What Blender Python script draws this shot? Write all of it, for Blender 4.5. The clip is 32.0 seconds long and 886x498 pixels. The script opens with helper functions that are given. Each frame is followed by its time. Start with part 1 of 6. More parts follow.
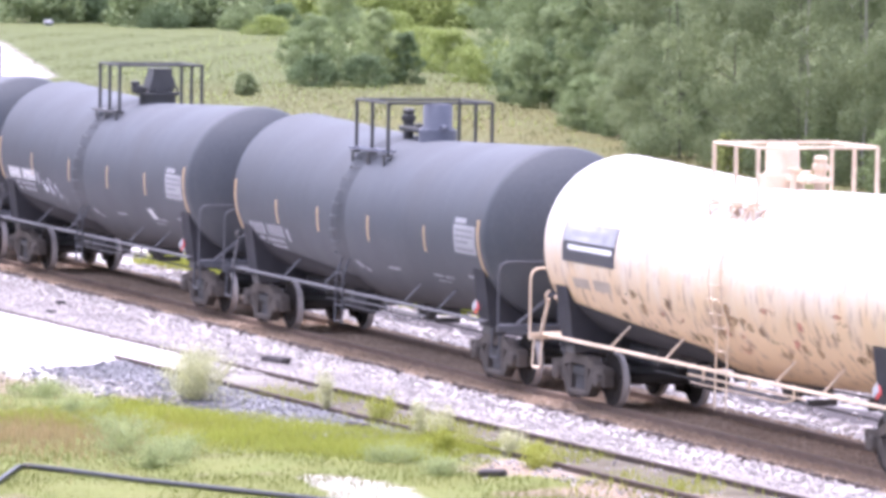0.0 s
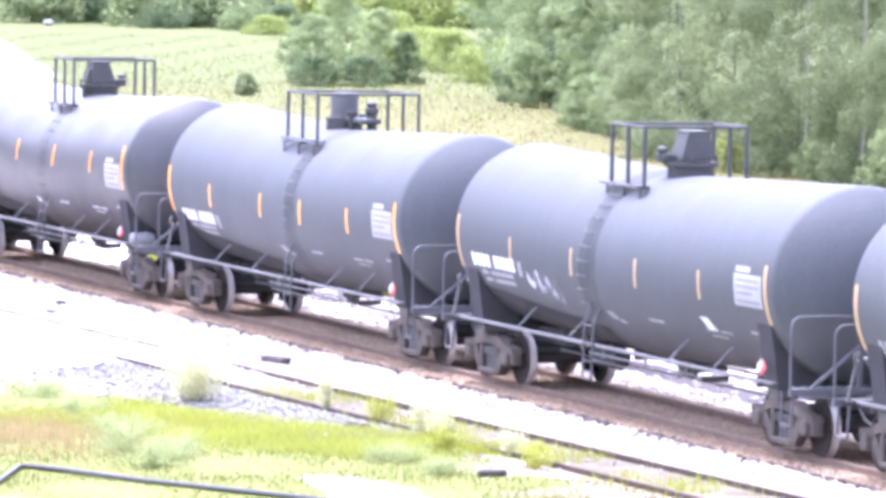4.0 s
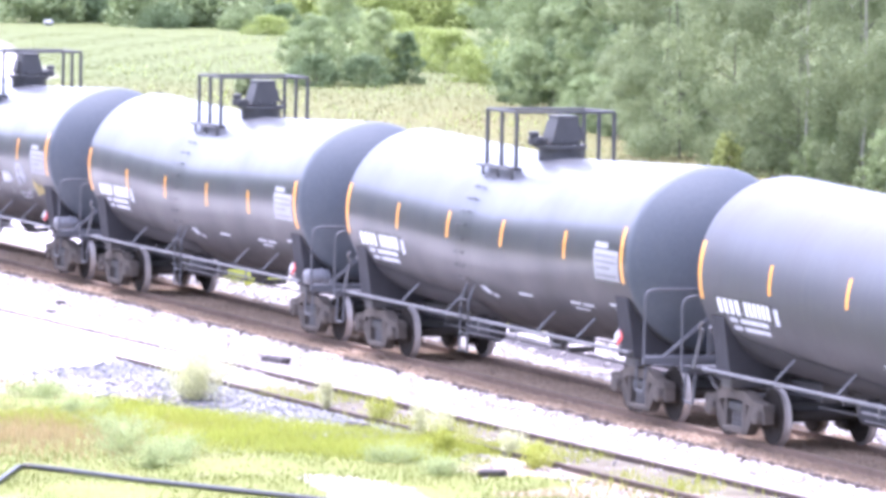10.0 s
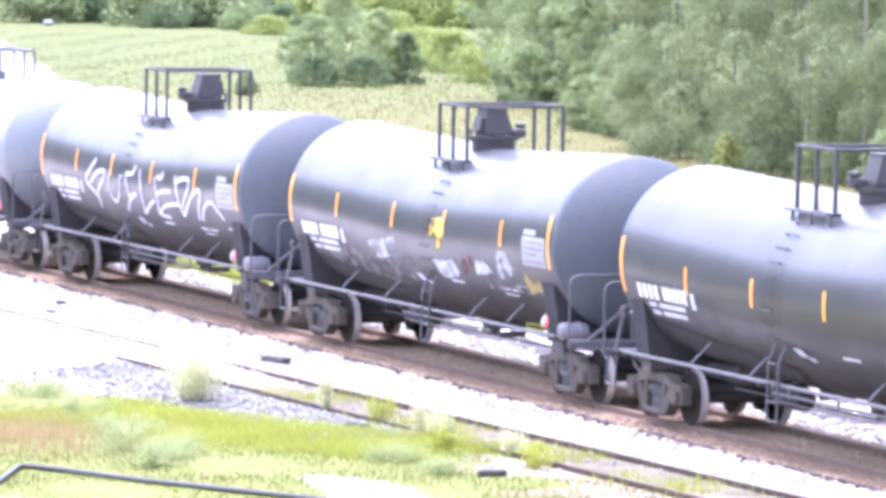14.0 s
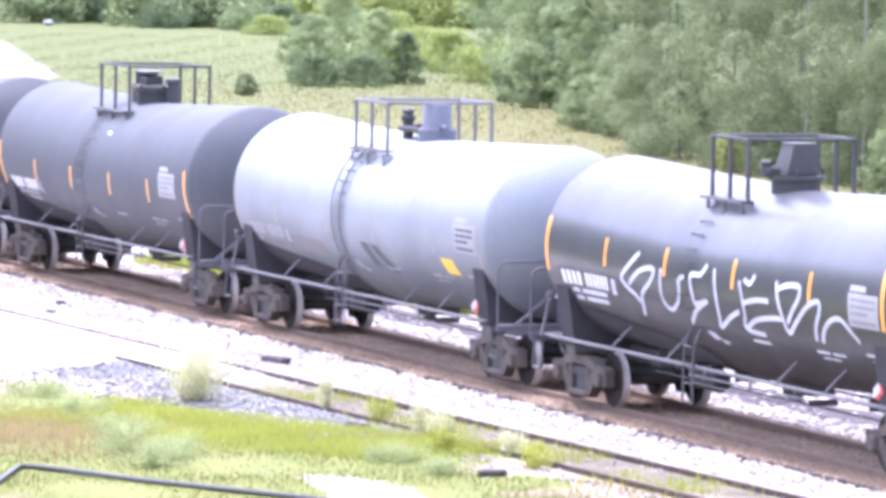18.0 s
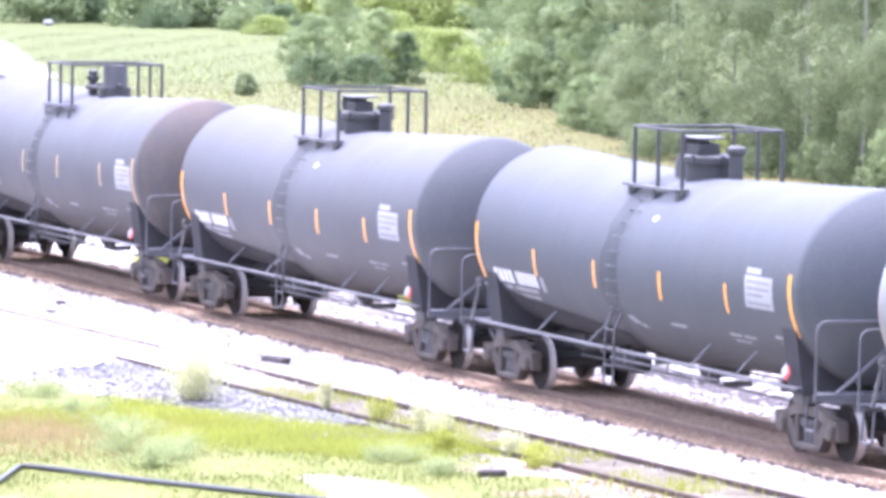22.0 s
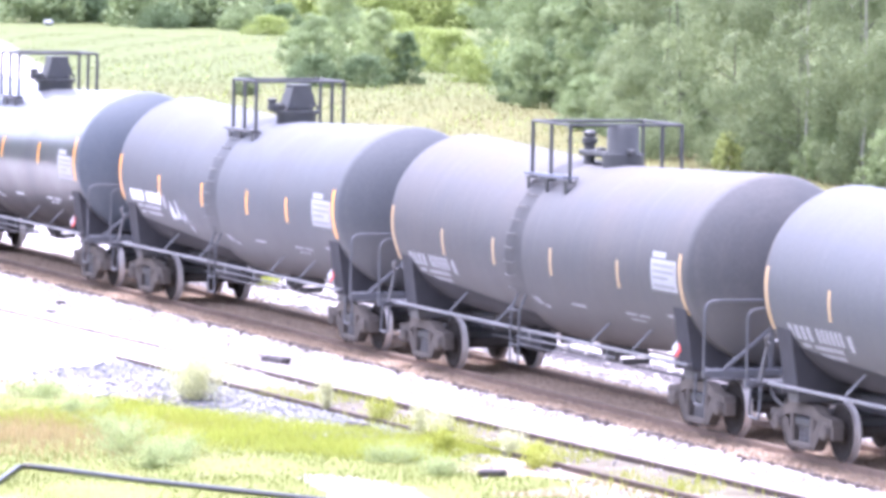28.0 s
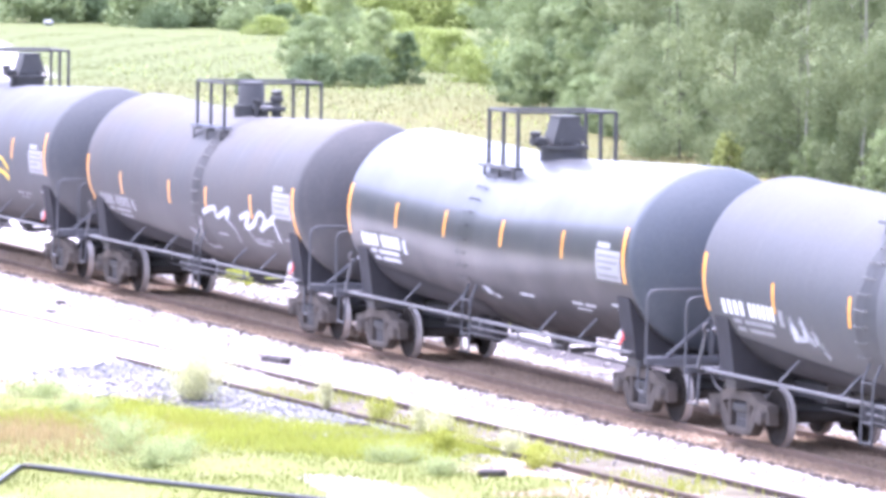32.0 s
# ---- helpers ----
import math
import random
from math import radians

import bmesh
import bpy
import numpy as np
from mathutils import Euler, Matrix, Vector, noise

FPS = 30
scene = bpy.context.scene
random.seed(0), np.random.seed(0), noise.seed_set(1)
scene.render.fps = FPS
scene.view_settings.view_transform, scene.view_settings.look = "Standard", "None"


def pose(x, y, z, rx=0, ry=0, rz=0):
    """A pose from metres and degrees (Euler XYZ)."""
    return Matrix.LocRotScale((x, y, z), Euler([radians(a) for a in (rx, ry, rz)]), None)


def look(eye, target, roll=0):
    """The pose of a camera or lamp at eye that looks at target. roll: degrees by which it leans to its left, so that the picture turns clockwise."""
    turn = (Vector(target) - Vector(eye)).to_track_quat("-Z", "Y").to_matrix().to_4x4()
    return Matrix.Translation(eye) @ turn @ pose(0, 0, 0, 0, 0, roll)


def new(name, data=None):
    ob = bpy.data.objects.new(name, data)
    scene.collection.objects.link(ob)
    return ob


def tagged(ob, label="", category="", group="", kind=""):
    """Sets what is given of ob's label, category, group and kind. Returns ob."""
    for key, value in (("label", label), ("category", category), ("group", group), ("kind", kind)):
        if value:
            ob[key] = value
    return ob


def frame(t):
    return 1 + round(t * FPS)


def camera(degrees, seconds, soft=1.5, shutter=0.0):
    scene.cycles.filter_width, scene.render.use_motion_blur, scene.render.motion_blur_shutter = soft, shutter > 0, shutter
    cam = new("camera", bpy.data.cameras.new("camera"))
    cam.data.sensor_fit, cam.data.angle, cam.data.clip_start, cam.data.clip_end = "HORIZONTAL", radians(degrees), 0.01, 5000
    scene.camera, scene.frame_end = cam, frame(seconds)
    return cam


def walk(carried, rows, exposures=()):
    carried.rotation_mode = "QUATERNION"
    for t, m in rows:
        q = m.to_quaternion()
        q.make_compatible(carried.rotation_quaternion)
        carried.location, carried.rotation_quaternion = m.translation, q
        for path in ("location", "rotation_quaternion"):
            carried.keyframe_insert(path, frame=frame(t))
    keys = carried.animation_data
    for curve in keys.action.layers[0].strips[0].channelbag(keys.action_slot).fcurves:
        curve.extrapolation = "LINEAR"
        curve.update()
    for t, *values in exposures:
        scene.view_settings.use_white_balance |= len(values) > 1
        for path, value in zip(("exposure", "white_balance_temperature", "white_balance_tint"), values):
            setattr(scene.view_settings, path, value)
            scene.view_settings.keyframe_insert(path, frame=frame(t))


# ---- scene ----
# One long train of tank cars rolls past along +x; the top of the main rails is z = 0.
cam = camera(9.183, 32.0, soft=3.9)
EYE = (0.0, -36.794, 8.702)
AIM = (-93.19, -1.114, 2.186)
walk(cam, [(0.0, look(EYE, AIM, 0.934)), (32.0, look(EYE, AIM, 0.934))],
     exposures=[(t, e, k - 85, 31) for t, e, k in ((0.0, 1.92, 5850), (0.5, 2.22, 5770), (1.0, 2.5, 5700), (1.6, 2.67, 5640), (3.0, 2.76, 5620), (6.0, 2.78, 5610), (8.0, 2.74, 5590), (10.0, 2.63, 5590), (14.0, 2.63, 5590), (17.0, 2.46, 5620), (20.0, 2.42, 5620), (22.0, 2.65, 5620), (28.0, 2.73, 5620), (32.0, 2.7, 5620))])


# ---- light ----
SUN_WAY = Vector((-0.26, -0.10, 0.95)).normalized()      # towards the sun
world = bpy.data.worlds.new("sky")
scene.world = world
world.use_nodes = True
sky = world.node_tree.nodes.new("ShaderNodeTexSky")
sky.sky_type, sky.sun_disc = "NISHITA", False
sky.sun_elevation = math.asin(SUN_WAY.z)
sky.sun_rotation = math.atan2(SUN_WAY.x, SUN_WAY.y)
sky.air_density, sky.dust_density, sky.ozone_density = 1.0, 4.0, 1.5
bg = world.node_tree.nodes["Background"]
bg.inputs["Strength"].default_value = 0.15
veil = world.node_tree.nodes.new("ShaderNodeHueSaturation")      # thin bright cloud takes most of the blue away
veil.inputs["Saturation"].default_value = 0.45
world.node_tree.links.new(sky.outputs["Color"], veil.inputs["Color"])
world.node_tree.links.new(veil.outputs["Color"], bg.inputs["Color"])

sun = new("sun", bpy.data.lights.new("sun", "SUN"))
sun.data.energy, sun.data.angle, sun.data.color = 1.1, radians(24.0), (1.0, 0.97, 0.93)
sun.matrix_world = look((0, 0, 60), Vector((0, 0, 60)) - SUN_WAY)


# ---- materials ----
def nodes_of(name):
    m = bpy.data.materials.new(name)
    m.use_nodes = True
    t = m.node_tree
    return m, t, t.nodes["Principled BSDF"]


def tex(t, kind, scale, detail=4.0, stretch=(1, 1, 1), coord="Object"):
    co = t.nodes.new("ShaderNodeTexCoord")
    mp = t.nodes.new("ShaderNodeMapping")
    mp.inputs["Scale"].default_value = stretch
    t.links.new(co.outputs[coord], mp.inputs["Vector"])
    n = t.nodes.new("ShaderNodeTexVoronoi" if kind == "voronoi" else "ShaderNodeTexNoise")
    n.inputs["Scale"].default_value = scale
    if kind == "noise":
        n.inputs["Detail"].default_value = detail
    t.links.new(mp.outputs["Vector"], n.inputs["Vector"])
    return n.outputs["Distance"] if kind == "voronoi" else n.outputs["Fac"]


def ramp(t, src, lo, hi, a=0.0, b=1.0):
    n = t.nodes.new("ShaderNodeMapRange")
    n.inputs["From Min"].default_value, n.inputs["From Max"].default_value = lo, hi
    n.inputs["To Min"].default_value, n.inputs["To Max"].default_value = a, b
    n.clamp = True
    t.links.new(src, n.inputs["Value"])
    return n.outputs["Result"]


def blend(t, fac, a, b, mode="MIX"):
    n = t.nodes.new("ShaderNodeMix")
    n.data_type, n.blend_type = "RGBA", mode
    for src, sock in ((fac, n.inputs[0]), (a, n.inputs[6]), (b, n.inputs[7])):
        if isinstance(src, bpy.types.NodeSocket):
            t.links.new(src, sock)
        elif isinstance(src, (int, float)):
            sock.default_value = src
        else:
            sock.default_value = (*src, 1.0)
    return n.outputs[2]


def bump(t, p, src, strength, dist):
    n = t.nodes.new("ShaderNodeBump")
    n.inputs["Strength"].default_value, n.inputs["Distance"].default_value = strength, dist
    t.links.new(src, n.inputs["Height"])
    t.links.new(n.outputs["Normal"], p.inputs["Normal"])


def painted(name, base, dirt, amount, rough=0.4, streak=0.5, metal=0.0, coat=0.3, coat_rough=0.4, band=0.8, relief=0.006, spec=0.5, low_fade=0.0, dust=(0.066, 0.062, 0.061)):
    """Paint with vertical run-off streaks, dusty patches and a faint orange-peel relief."""
    m, t, p = nodes_of(name)
    runs = ramp(t, tex(t, "noise", 3.0, 5.0, (2.4, 0.4, 0.25)), 0.45, 0.75)
    patch = ramp(t, tex(t, "noise", 0.55, 6.0), 0.40, 0.72)
    fine = tex(t, "noise", 16.0, 6.0)
    col = blend(t, ramp(t, patch, 0, 1, 0, amount), base, dirt)
    col = blend(t, ramp(t, runs, 0, 1, 0, streak * amount), col, dirt)
    col = blend(t, ramp(t, fine, 0.3, 0.8, 0, 0.35), col, tuple(c * 0.6 for c in base))
    # a grimy band runs round the middle of the tank, where the crew climbs
    co = t.nodes.new("ShaderNodeTexCoord")
    sep = t.nodes.new("ShaderNodeSeparateXYZ")
    t.links.new(co.outputs["Object"], sep.inputs[0])
    off = t.nodes.new("ShaderNodeMath")
    off.operation = "MULTIPLY_ADD"
    t.links.new(tex(t, "noise", 1.1, 4.0), off.inputs[0])
    off.inputs[1].default_value = 0.5
    t.links.new(sep.outputs["X"], off.inputs[2])
    near = t.nodes.new("ShaderNodeMath")
    near.operation = "COMPARE"
    t.links.new(off.outputs[0], near.inputs[0])
    near.inputs[1].default_value, near.inputs[2].default_value = -0.45, 0.32
    edge = ramp(t, tex(t, "noise", 2.0, 5.0), 0.25, 0.6, 0.25, band)
    worn = t.nodes.new("ShaderNodeMath")
    worn.operation = "MULTIPLY"
    t.links.new(near.outputs[0], worn.inputs[0])
    t.links.new(edge, worn.inputs[1])
    col = blend(t, worn.outputs[0], col, tuple(c * 0.45 for c in base))
    if low_fade:
        # the lower flanks shift towards a second tone and lose their gloss
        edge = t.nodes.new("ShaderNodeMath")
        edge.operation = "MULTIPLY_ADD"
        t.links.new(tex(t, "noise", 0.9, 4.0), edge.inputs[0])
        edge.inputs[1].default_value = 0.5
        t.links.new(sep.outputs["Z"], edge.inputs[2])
        col = blend(t, ramp(t, edge.outputs[0], 1.9, 2.75, 0.6 * low_fade, 0.0), col, dust)
    t.links.new(col, p.inputs["Base Color"])
    t.links.new(ramp(t, patch, 0, 1, rough, min(rough + 0.22, 0.95)), p.inputs["Roughness"])
    p.inputs["Metallic"].default_value = metal
    p.inputs["Coat Weight"].default_value, p.inputs["Coat Roughness"].default_value = coat, coat_rough
    p.inputs["Specular IOR Level"].default_value = spec
    if low_fade and coat:
        t.links.new(ramp(t, edge.outputs[0], 1.9, 2.75, coat * (1 - low_fade), coat), p.inputs["Coat Weight"])
        t.links.new(ramp(t, edge.outputs[0], 1.9, 2.75, spec * (1 - low_fade), spec), p.inputs["Specular IOR Level"])
    bump(t, p, tex(t, "noise", 1.6, 5.0), 0.25, relief)
    return m


def plain(name, base, rough=0.6, metal=0.0, vary=0.35, scale=8.0, relief=0.004, other=None, spec=0.5):
    m, t, p = nodes_of(name)
    n1, n2 = tex(t, "noise", scale, 6.0), tex(t, "noise", scale * 0.15, 3.0)
    col = blend(t, ramp(t, n1, 0.3, 0.75, 0, vary), base, other or tuple(c * 0.5 for c in base))
    col = blend(t, ramp(t, n2, 0.35, 0.7, 0, vary), col, tuple(min(1, c * 1.5) for c in base))
    t.links.new(col, p.inputs["Base Color"])
    p.inputs["Roughness"].default_value, p.inputs["Metallic"].default_value = rough, metal
    p.inputs["Specular IOR Level"].default_value = spec
    bump(t, p, n1, 0.5, relief)
    return m


def scattered(name, tones, rough, subsurf=0.0):
    """For joined pieces: each island takes its own tone."""
    m, t, p = nodes_of(name)
    g = t.nodes.new("ShaderNodeNewGeometry")
    r = t.nodes.new("ShaderNodeValToRGB")
    els = r.color_ramp.elements
    while len(els) < len(tones):
        els.new(0.5)
    for i, c in enumerate(tones):
        els[i].position, els[i].color = i / (len(tones) - 1), (*c, 1)
    t.links.new(g.outputs["Random Per Island"], r.inputs["Fac"])
    big = tex(t, "noise", 0.6, 3.0)
    col = blend(t, ramp(t, big, 0.35, 0.7, 0, 0.5), r.outputs["Color"], tuple(c * 0.7 for c in tones[0]))
    t.links.new(col, p.inputs["Base Color"])
    p.inputs["Roughness"].default_value = rough
    p.inputs["Specular IOR Level"].default_value = 0.15 if subsurf else 0.4
    if subsurf:
        tr = t.nodes.new("ShaderNodeBsdfTranslucent")
        t.links.new(col, tr.inputs["Color"])
        mx = t.nodes.new("ShaderNodeMixShader")
        mx.inputs[0].default_value = subsurf
        out = t.nodes["Material Output"]
        t.links.new(p.outputs[0], mx.inputs[1])
        t.links.new(tr.outputs[0], mx.inputs[2])
        t.links.new(mx.outputs[0], out.inputs["Surface"])
    return m


M = {}
M["black"] = painted("black_tank_paint", (0.046, 0.048, 0.055), (0.085, 0.083, 0.085), 0.55, 0.45, coat=0.25, low_fade=0.5)
M["gloss"] = painted("fresh_black_tank_paint", (0.027, 0.029, 0.033), (0.046, 0.047, 0.05), 0.35, 0.4, coat=0.6, coat_rough=0.2, relief=0.002, low_fade=0.8)
M["grey"] = painted("dark_grey_tank_paint", (0.071, 0.079, 0.089), (0.105, 0.109, 0.113), 0.6, 0.6, coat=0.0, spec=0.35, low_fade=0.6, dust=(0.12, 0.118, 0.118))
M["worn_grey"] = painted("worn_grey_tank_paint", (0.087, 0.091, 0.098), (0.118, 0.118, 0.12), 0.6, 0.65, coat=0.0, spec=0.3, low_fade=0.9, dust=(0.15, 0.145, 0.142))
M["brown"] = painted("brown_dusted_tank_paint", (0.078, 0.078, 0.081), (0.124, 0.114, 0.109), 0.8, 0.65, coat=0.0, spec=0.3, low_fade=0.9, dust=(0.15, 0.142, 0.137))
# lighter blue-grey for the heads of the glossy black cars
M["blue_grey_head"] = painted("blue_grey_head_paint", (0.08, 0.092, 0.108), (0.115, 0.121, 0.13), 0.6, 0.6, streak=0.4, coat=0.05, spec=0.35, band=0.0)
M["rusty_head"] = painted("rust_browned_head_paint", (0.085, 0.082, 0.082), (0.165, 0.122, 0.092), 1.0, 0.65, streak=0.3, coat=0.0, spec=0.3)
M["pale"] = painted("pale_grey_tank_paint", (0.225, 0.248, 0.268), (0.15, 0.156, 0.158), 0.4, 0.45, streak=0.25, coat=0.15, low_fade=0.9, dust=(0.1, 0.103, 0.105))
M["white"] = painted("stained_white_tank_paint", (0.74, 0.70, 0.64), (0.52, 0.38, 0.25), 0.3, 0.5, 0.9, band=0.0)
def tan_stain(m):
    """Tan road dirt and rust blooms over the lower flanks of the white car."""
    t = m.node_tree
    p = t.nodes["Principled BSDF"]
    was = p.inputs["Base Color"].links[0].from_socket
    co = t.nodes.new("ShaderNodeTexCoord")
    sep = t.nodes.new("ShaderNodeSeparateXYZ")
    t.links.new(co.outputs["Object"], sep.inputs[0])
    mix = t.nodes.new("ShaderNodeMath")
    mix.operation = "MULTIPLY_ADD"
    t.links.new(tex(t, "noise", 1.4, 6.0, (1.6, 1, 0.6)), mix.inputs[0])
    mix.inputs[1].default_value = -1.9
    t.links.new(sep.outputs["Z"], mix.inputs[2])
    low = ramp(t, mix.outputs[0], 2.15, 1.1)
    rust = ramp(t, tex(t, "noise", 4.5, 6.0, (1.3, 1, 0.5)), 0.54, 0.66, 0.0, 0.8)
    both = t.nodes.new("ShaderNodeMath")
    both.operation = "MULTIPLY"
    t.links.new(low, both.inputs[0])
    t.links.new(rust, both.inputs[1])
    col = blend(t, ramp(t, low, 0, 1, 0, 0.92), was, (0.67, 0.48, 0.27))
    col = blend(t, both.outputs[0], col, (0.24, 0.15, 0.10))
    t.links.new(col, p.inputs["Base Color"])


tan_stain(M["white"])
M["frame"] = plain("dusty_black_steel", (0.08, 0.076, 0.075), 0.65, 0.0, 0.5, 9.0)
M["rail_grey"] = plain("grey_painted_pipe", (0.135, 0.135, 0.142), 0.5, 0.1, 0.4, 10.0)
M["cylinder"] = plain("pale_grey_cylinder_paint", (0.2, 0.2, 0.215), 0.5, 0.1, 0.4, 8.0)
M["end_rail"] = plain("dull_grey_handrail", (0.085, 0.086, 0.094), 0.55, 0.1, 0.4, 10.0)
M["cream"] = plain("cream_painted_pipe", (0.62, 0.51, 0.38), 0.6, 0.0, 0.5, 6.0, 0.003, (0.35, 0.2, 0.1))
M["pad"] = plain("matt_black_steel", (0.055, 0.054, 0.058), 0.9, 0.0, 0.4, 4.0, spec=0.15)
M["cage"] = plain("black_pipe", (0.048, 0.048, 0.048), 0.55, 0.0, 0.4, 10.0)
M["truck"] = plain("dusty_cast_steel", (0.096, 0.083, 0.072), 0.85, 0.0, 0.8, 6.0, 0.01, (0.03, 0.028, 0.027), spec=0.25)
M["wheel"] = plain("dusty_wheel_steel", (0.04, 0.035, 0.031), 0.9, 0.0, 0.6, 7.0, 0.004, spec=0.1)
M["tread"] = plain("worn_bright_steel", (0.42, 0.39, 0.37), 0.45, 0.4, 0.3, 9.0, 0.002)
M["stripe"] = plain("yellow_reflective_tape", (0.80, 0.33, 0.04), 0.35, 0.0, 0.25, 7.0, 0.001, (0.9, 0.62, 0.25))
def two_tone(m, edge):
    """Pale middle and orange edges across a strip of tape."""
    t = m.node_tree
    p = t.nodes["Principled BSDF"]
    was = p.inputs["Base Color"].links[0].from_socket
    co = t.nodes.new("ShaderNodeTexCoord")
    sep = t.nodes.new("ShaderNodeSeparateXYZ")
    t.links.new(co.outputs["Object"], sep.inputs[0])
    off = t.nodes.new("ShaderNodeMath")
    off.operation = "ABSOLUTE"
    t.links.new(sep.outputs["X"], off.inputs[0])
    t.links.new(blend(t, ramp(t, off.outputs[0], 0.012, 0.034), edge, was), p.inputs["Base Color"])


two_tone(M["stripe"], (0.9, 0.62, 0.28))
M["old_stripe"] = plain("faded_reflective_tape", (0.42, 0.28, 0.14), 0.5, 0.0, 0.35, 7.0, 0.001, (0.4, 0.34, 0.26))
M["ghost_stripe"] = plain("weathered_grey_tape", (0.27, 0.24, 0.22), 0.5, 0.0, 0.35, 7.0, 0.001)
M["mark"] = plain("white_stencil_paint", (0.72, 0.72, 0.72), 0.6, 0.0, 0.4, 5.0, 0.001, (0.4, 0.4, 0.42))
M["faded"] = plain("faded_stencil_paint", (0.3, 0.3, 0.32), 0.7, 0.0, 0.5, 5.0, 0.001, (0.15, 0.15, 0.16))
M["tag"] = plain("pale_spray_paint", (0.52, 0.53, 0.58), 0.6, 0.0, 0.5, 4.0, 0.001, (0.25, 0.25, 0.28))
M["yellow"] = plain("yellow_spray_paint", (0.75, 0.50, 0.05), 0.6, 0.0, 0.3, 4.0, 0.001)
def patchy(m, lo, hi):
    """Thin spray: the coat breaks up and the tank's own paint shows through."""
    t = m.node_tree
    p, out = t.nodes["Principled BSDF"], t.nodes["Material Output"]
    mix, clear = t.nodes.new("ShaderNodeMixShader"), t.nodes.new("ShaderNodeBsdfTransparent")
    t.links.new(ramp(t, tex(t, "noise", 3.2, 6.0), lo, hi), mix.inputs[0])
    t.links.new(clear.outputs[0], mix.inputs[1])
    t.links.new(p.outputs[0], mix.inputs[2])
    t.links.new(mix.outputs[0], out.inputs["Surface"])
    return m


for key, old, lo, hi in (("smear", (0.5, 0.51, 0.55), 0.36, 0.62), ("thin", (0.24, 0.24, 0.25), 0.40, 0.62), ("rolled", (0.125, 0.122, 0.12), 0.38, 0.58), ("gold", (0.7, 0.5, 0.08), 0.40, 0.56), ("olive", (0.36, 0.29, 0.1), 0.38, 0.6), ("wine", (0.12, 0.06, 0.06), 0.3, 0.55), ("scab", (0.36, 0.23, 0.13), 0.4, 0.7), ("grime", (0.26, 0.19, 0.13), 0.42, 0.72), ("rose", (0.5, 0.22, 0.16), 0.5, 0.64)):
    M[key] = patchy(plain(key + "_spray_paint", old, 0.7, 0.0, 0.4, 4.0, 0.001), lo, hi)
M["slate"] = plain("dark_slate_panel_paint", (0.052, 0.052, 0.062), 0.45, 0.0, 0.3, 5.0, 0.001)
M["washed"] = plain("washed_out_panel_paint", (0.4, 0.4, 0.42), 0.5, 0.0, 0.8, 4.0, 0.001, (0.13, 0.13, 0.14))
M["rust"] = plain("tan_rust_bloom", (0.36, 0.25, 0.17), 0.8, 0.0, 0.5, 5.0, 0.001, (0.22, 0.15, 0.11))
M["dull_tan"] = plain("dull_tan_square_paint", (0.42, 0.35, 0.28), 0.7, 0.0, 0.4, 5.0, 0.001)
M["red"] = plain("red_placard_paint", (0.55, 0.06, 0.05), 0.5, 0.0, 0.3, 5.0, 0.001)
M["dome_grey"] = plain("blue_grey_dome_paint", (0.12, 0.128, 0.16), 0.5, 0.0, 0.4, 5.0)
M["brown_patch"] = plain("brown_grey_patch_paint", (0.16, 0.152, 0.152), 0.7, 0.0, 0.4, 5.0, 0.001)
M["dark_patch"] = plain("dark_grey_patch_paint", (0.075, 0.078, 0.085), 0.7, 0.0, 0.4, 5.0, 0.001)
M["rail"] = plain("rusty_rail_side", (0.22, 0.158, 0.118), 0.8, 0.3, 0.5, 6.0)
M["rail_top"] = plain("dull_rail_head", (0.2, 0.148, 0.11), 0.75, 0.1, 0.4, 6.0, 0.002)
M["old_rail"] = plain("rusted_siding_rail", (0.10, 0.074, 0.06), 0.9, 0.1, 0.5, 6.0)
M["data"] = plain("grey_white_data_panel", (0.32, 0.32, 0.33), 0.6, 0.0, 0.3, 4.0, 0.001)
M["tie"] = plain("weathered_brown_tie", (0.24, 0.172, 0.124), 0.9, 0.0, 0.6, 9.0, 0.01)
M["asph_pipe"] = plain("black_plastic_pipe", (0.03, 0.03, 0.032), 0.3, 0.0, 0.3, 6.0)
M["bark"] = plain("grey_brown_bark", (0.13, 0.135, 0.09), 0.9, 0.0, 0.6, 12.0, 0.02)
M["pale_bark"] = plain("pale_dead_bark", (0.3, 0.29, 0.24), 0.9, 0.0, 0.5, 10.0, 0.02)
M["stone"] = scattered("pale_limestone_gravel", [(0.3, 0.274, 0.256), (0.42, 0.386, 0.362), (0.52, 0.48, 0.448), (0.36, 0.326, 0.306)], 0.85)
M["ballast"] = scattered("rust_dusted_ballast", [(0.295, 0.214, 0.146), (0.378, 0.278, 0.193), (0.472, 0.355, 0.246), (0.224, 0.166, 0.121)], 0.9)
M["bluestone"] = scattered("grey_crushed_stone", [(0.15, 0.15, 0.152), (0.205, 0.203, 0.206), (0.275, 0.268, 0.268), (0.13, 0.128, 0.131)], 0.85)
M["clod"] = plain("brown_edge_clod", (0.1, 0.078, 0.068), 0.9, 0.0, 0.5, 8.0, 0.02)
M["panel_line"] = plain("grey_panel_lettering", (0.2, 0.2, 0.21), 0.7, 0.0, 0.4, 5.0, 0.001)
M["rubble"] = plain("dark_broken_tie", (0.056, 0.048, 0.048), 0.9, 0.0, 0.5, 8.0, 0.02)
M["leaf_mid"] = scattered("mid_green_leaves", [(0.24, 0.302, 0.14), (0.275, 0.345, 0.16), (0.322, 0.388, 0.18), (0.198, 0.26, 0.12)], 0.5, 0.4)
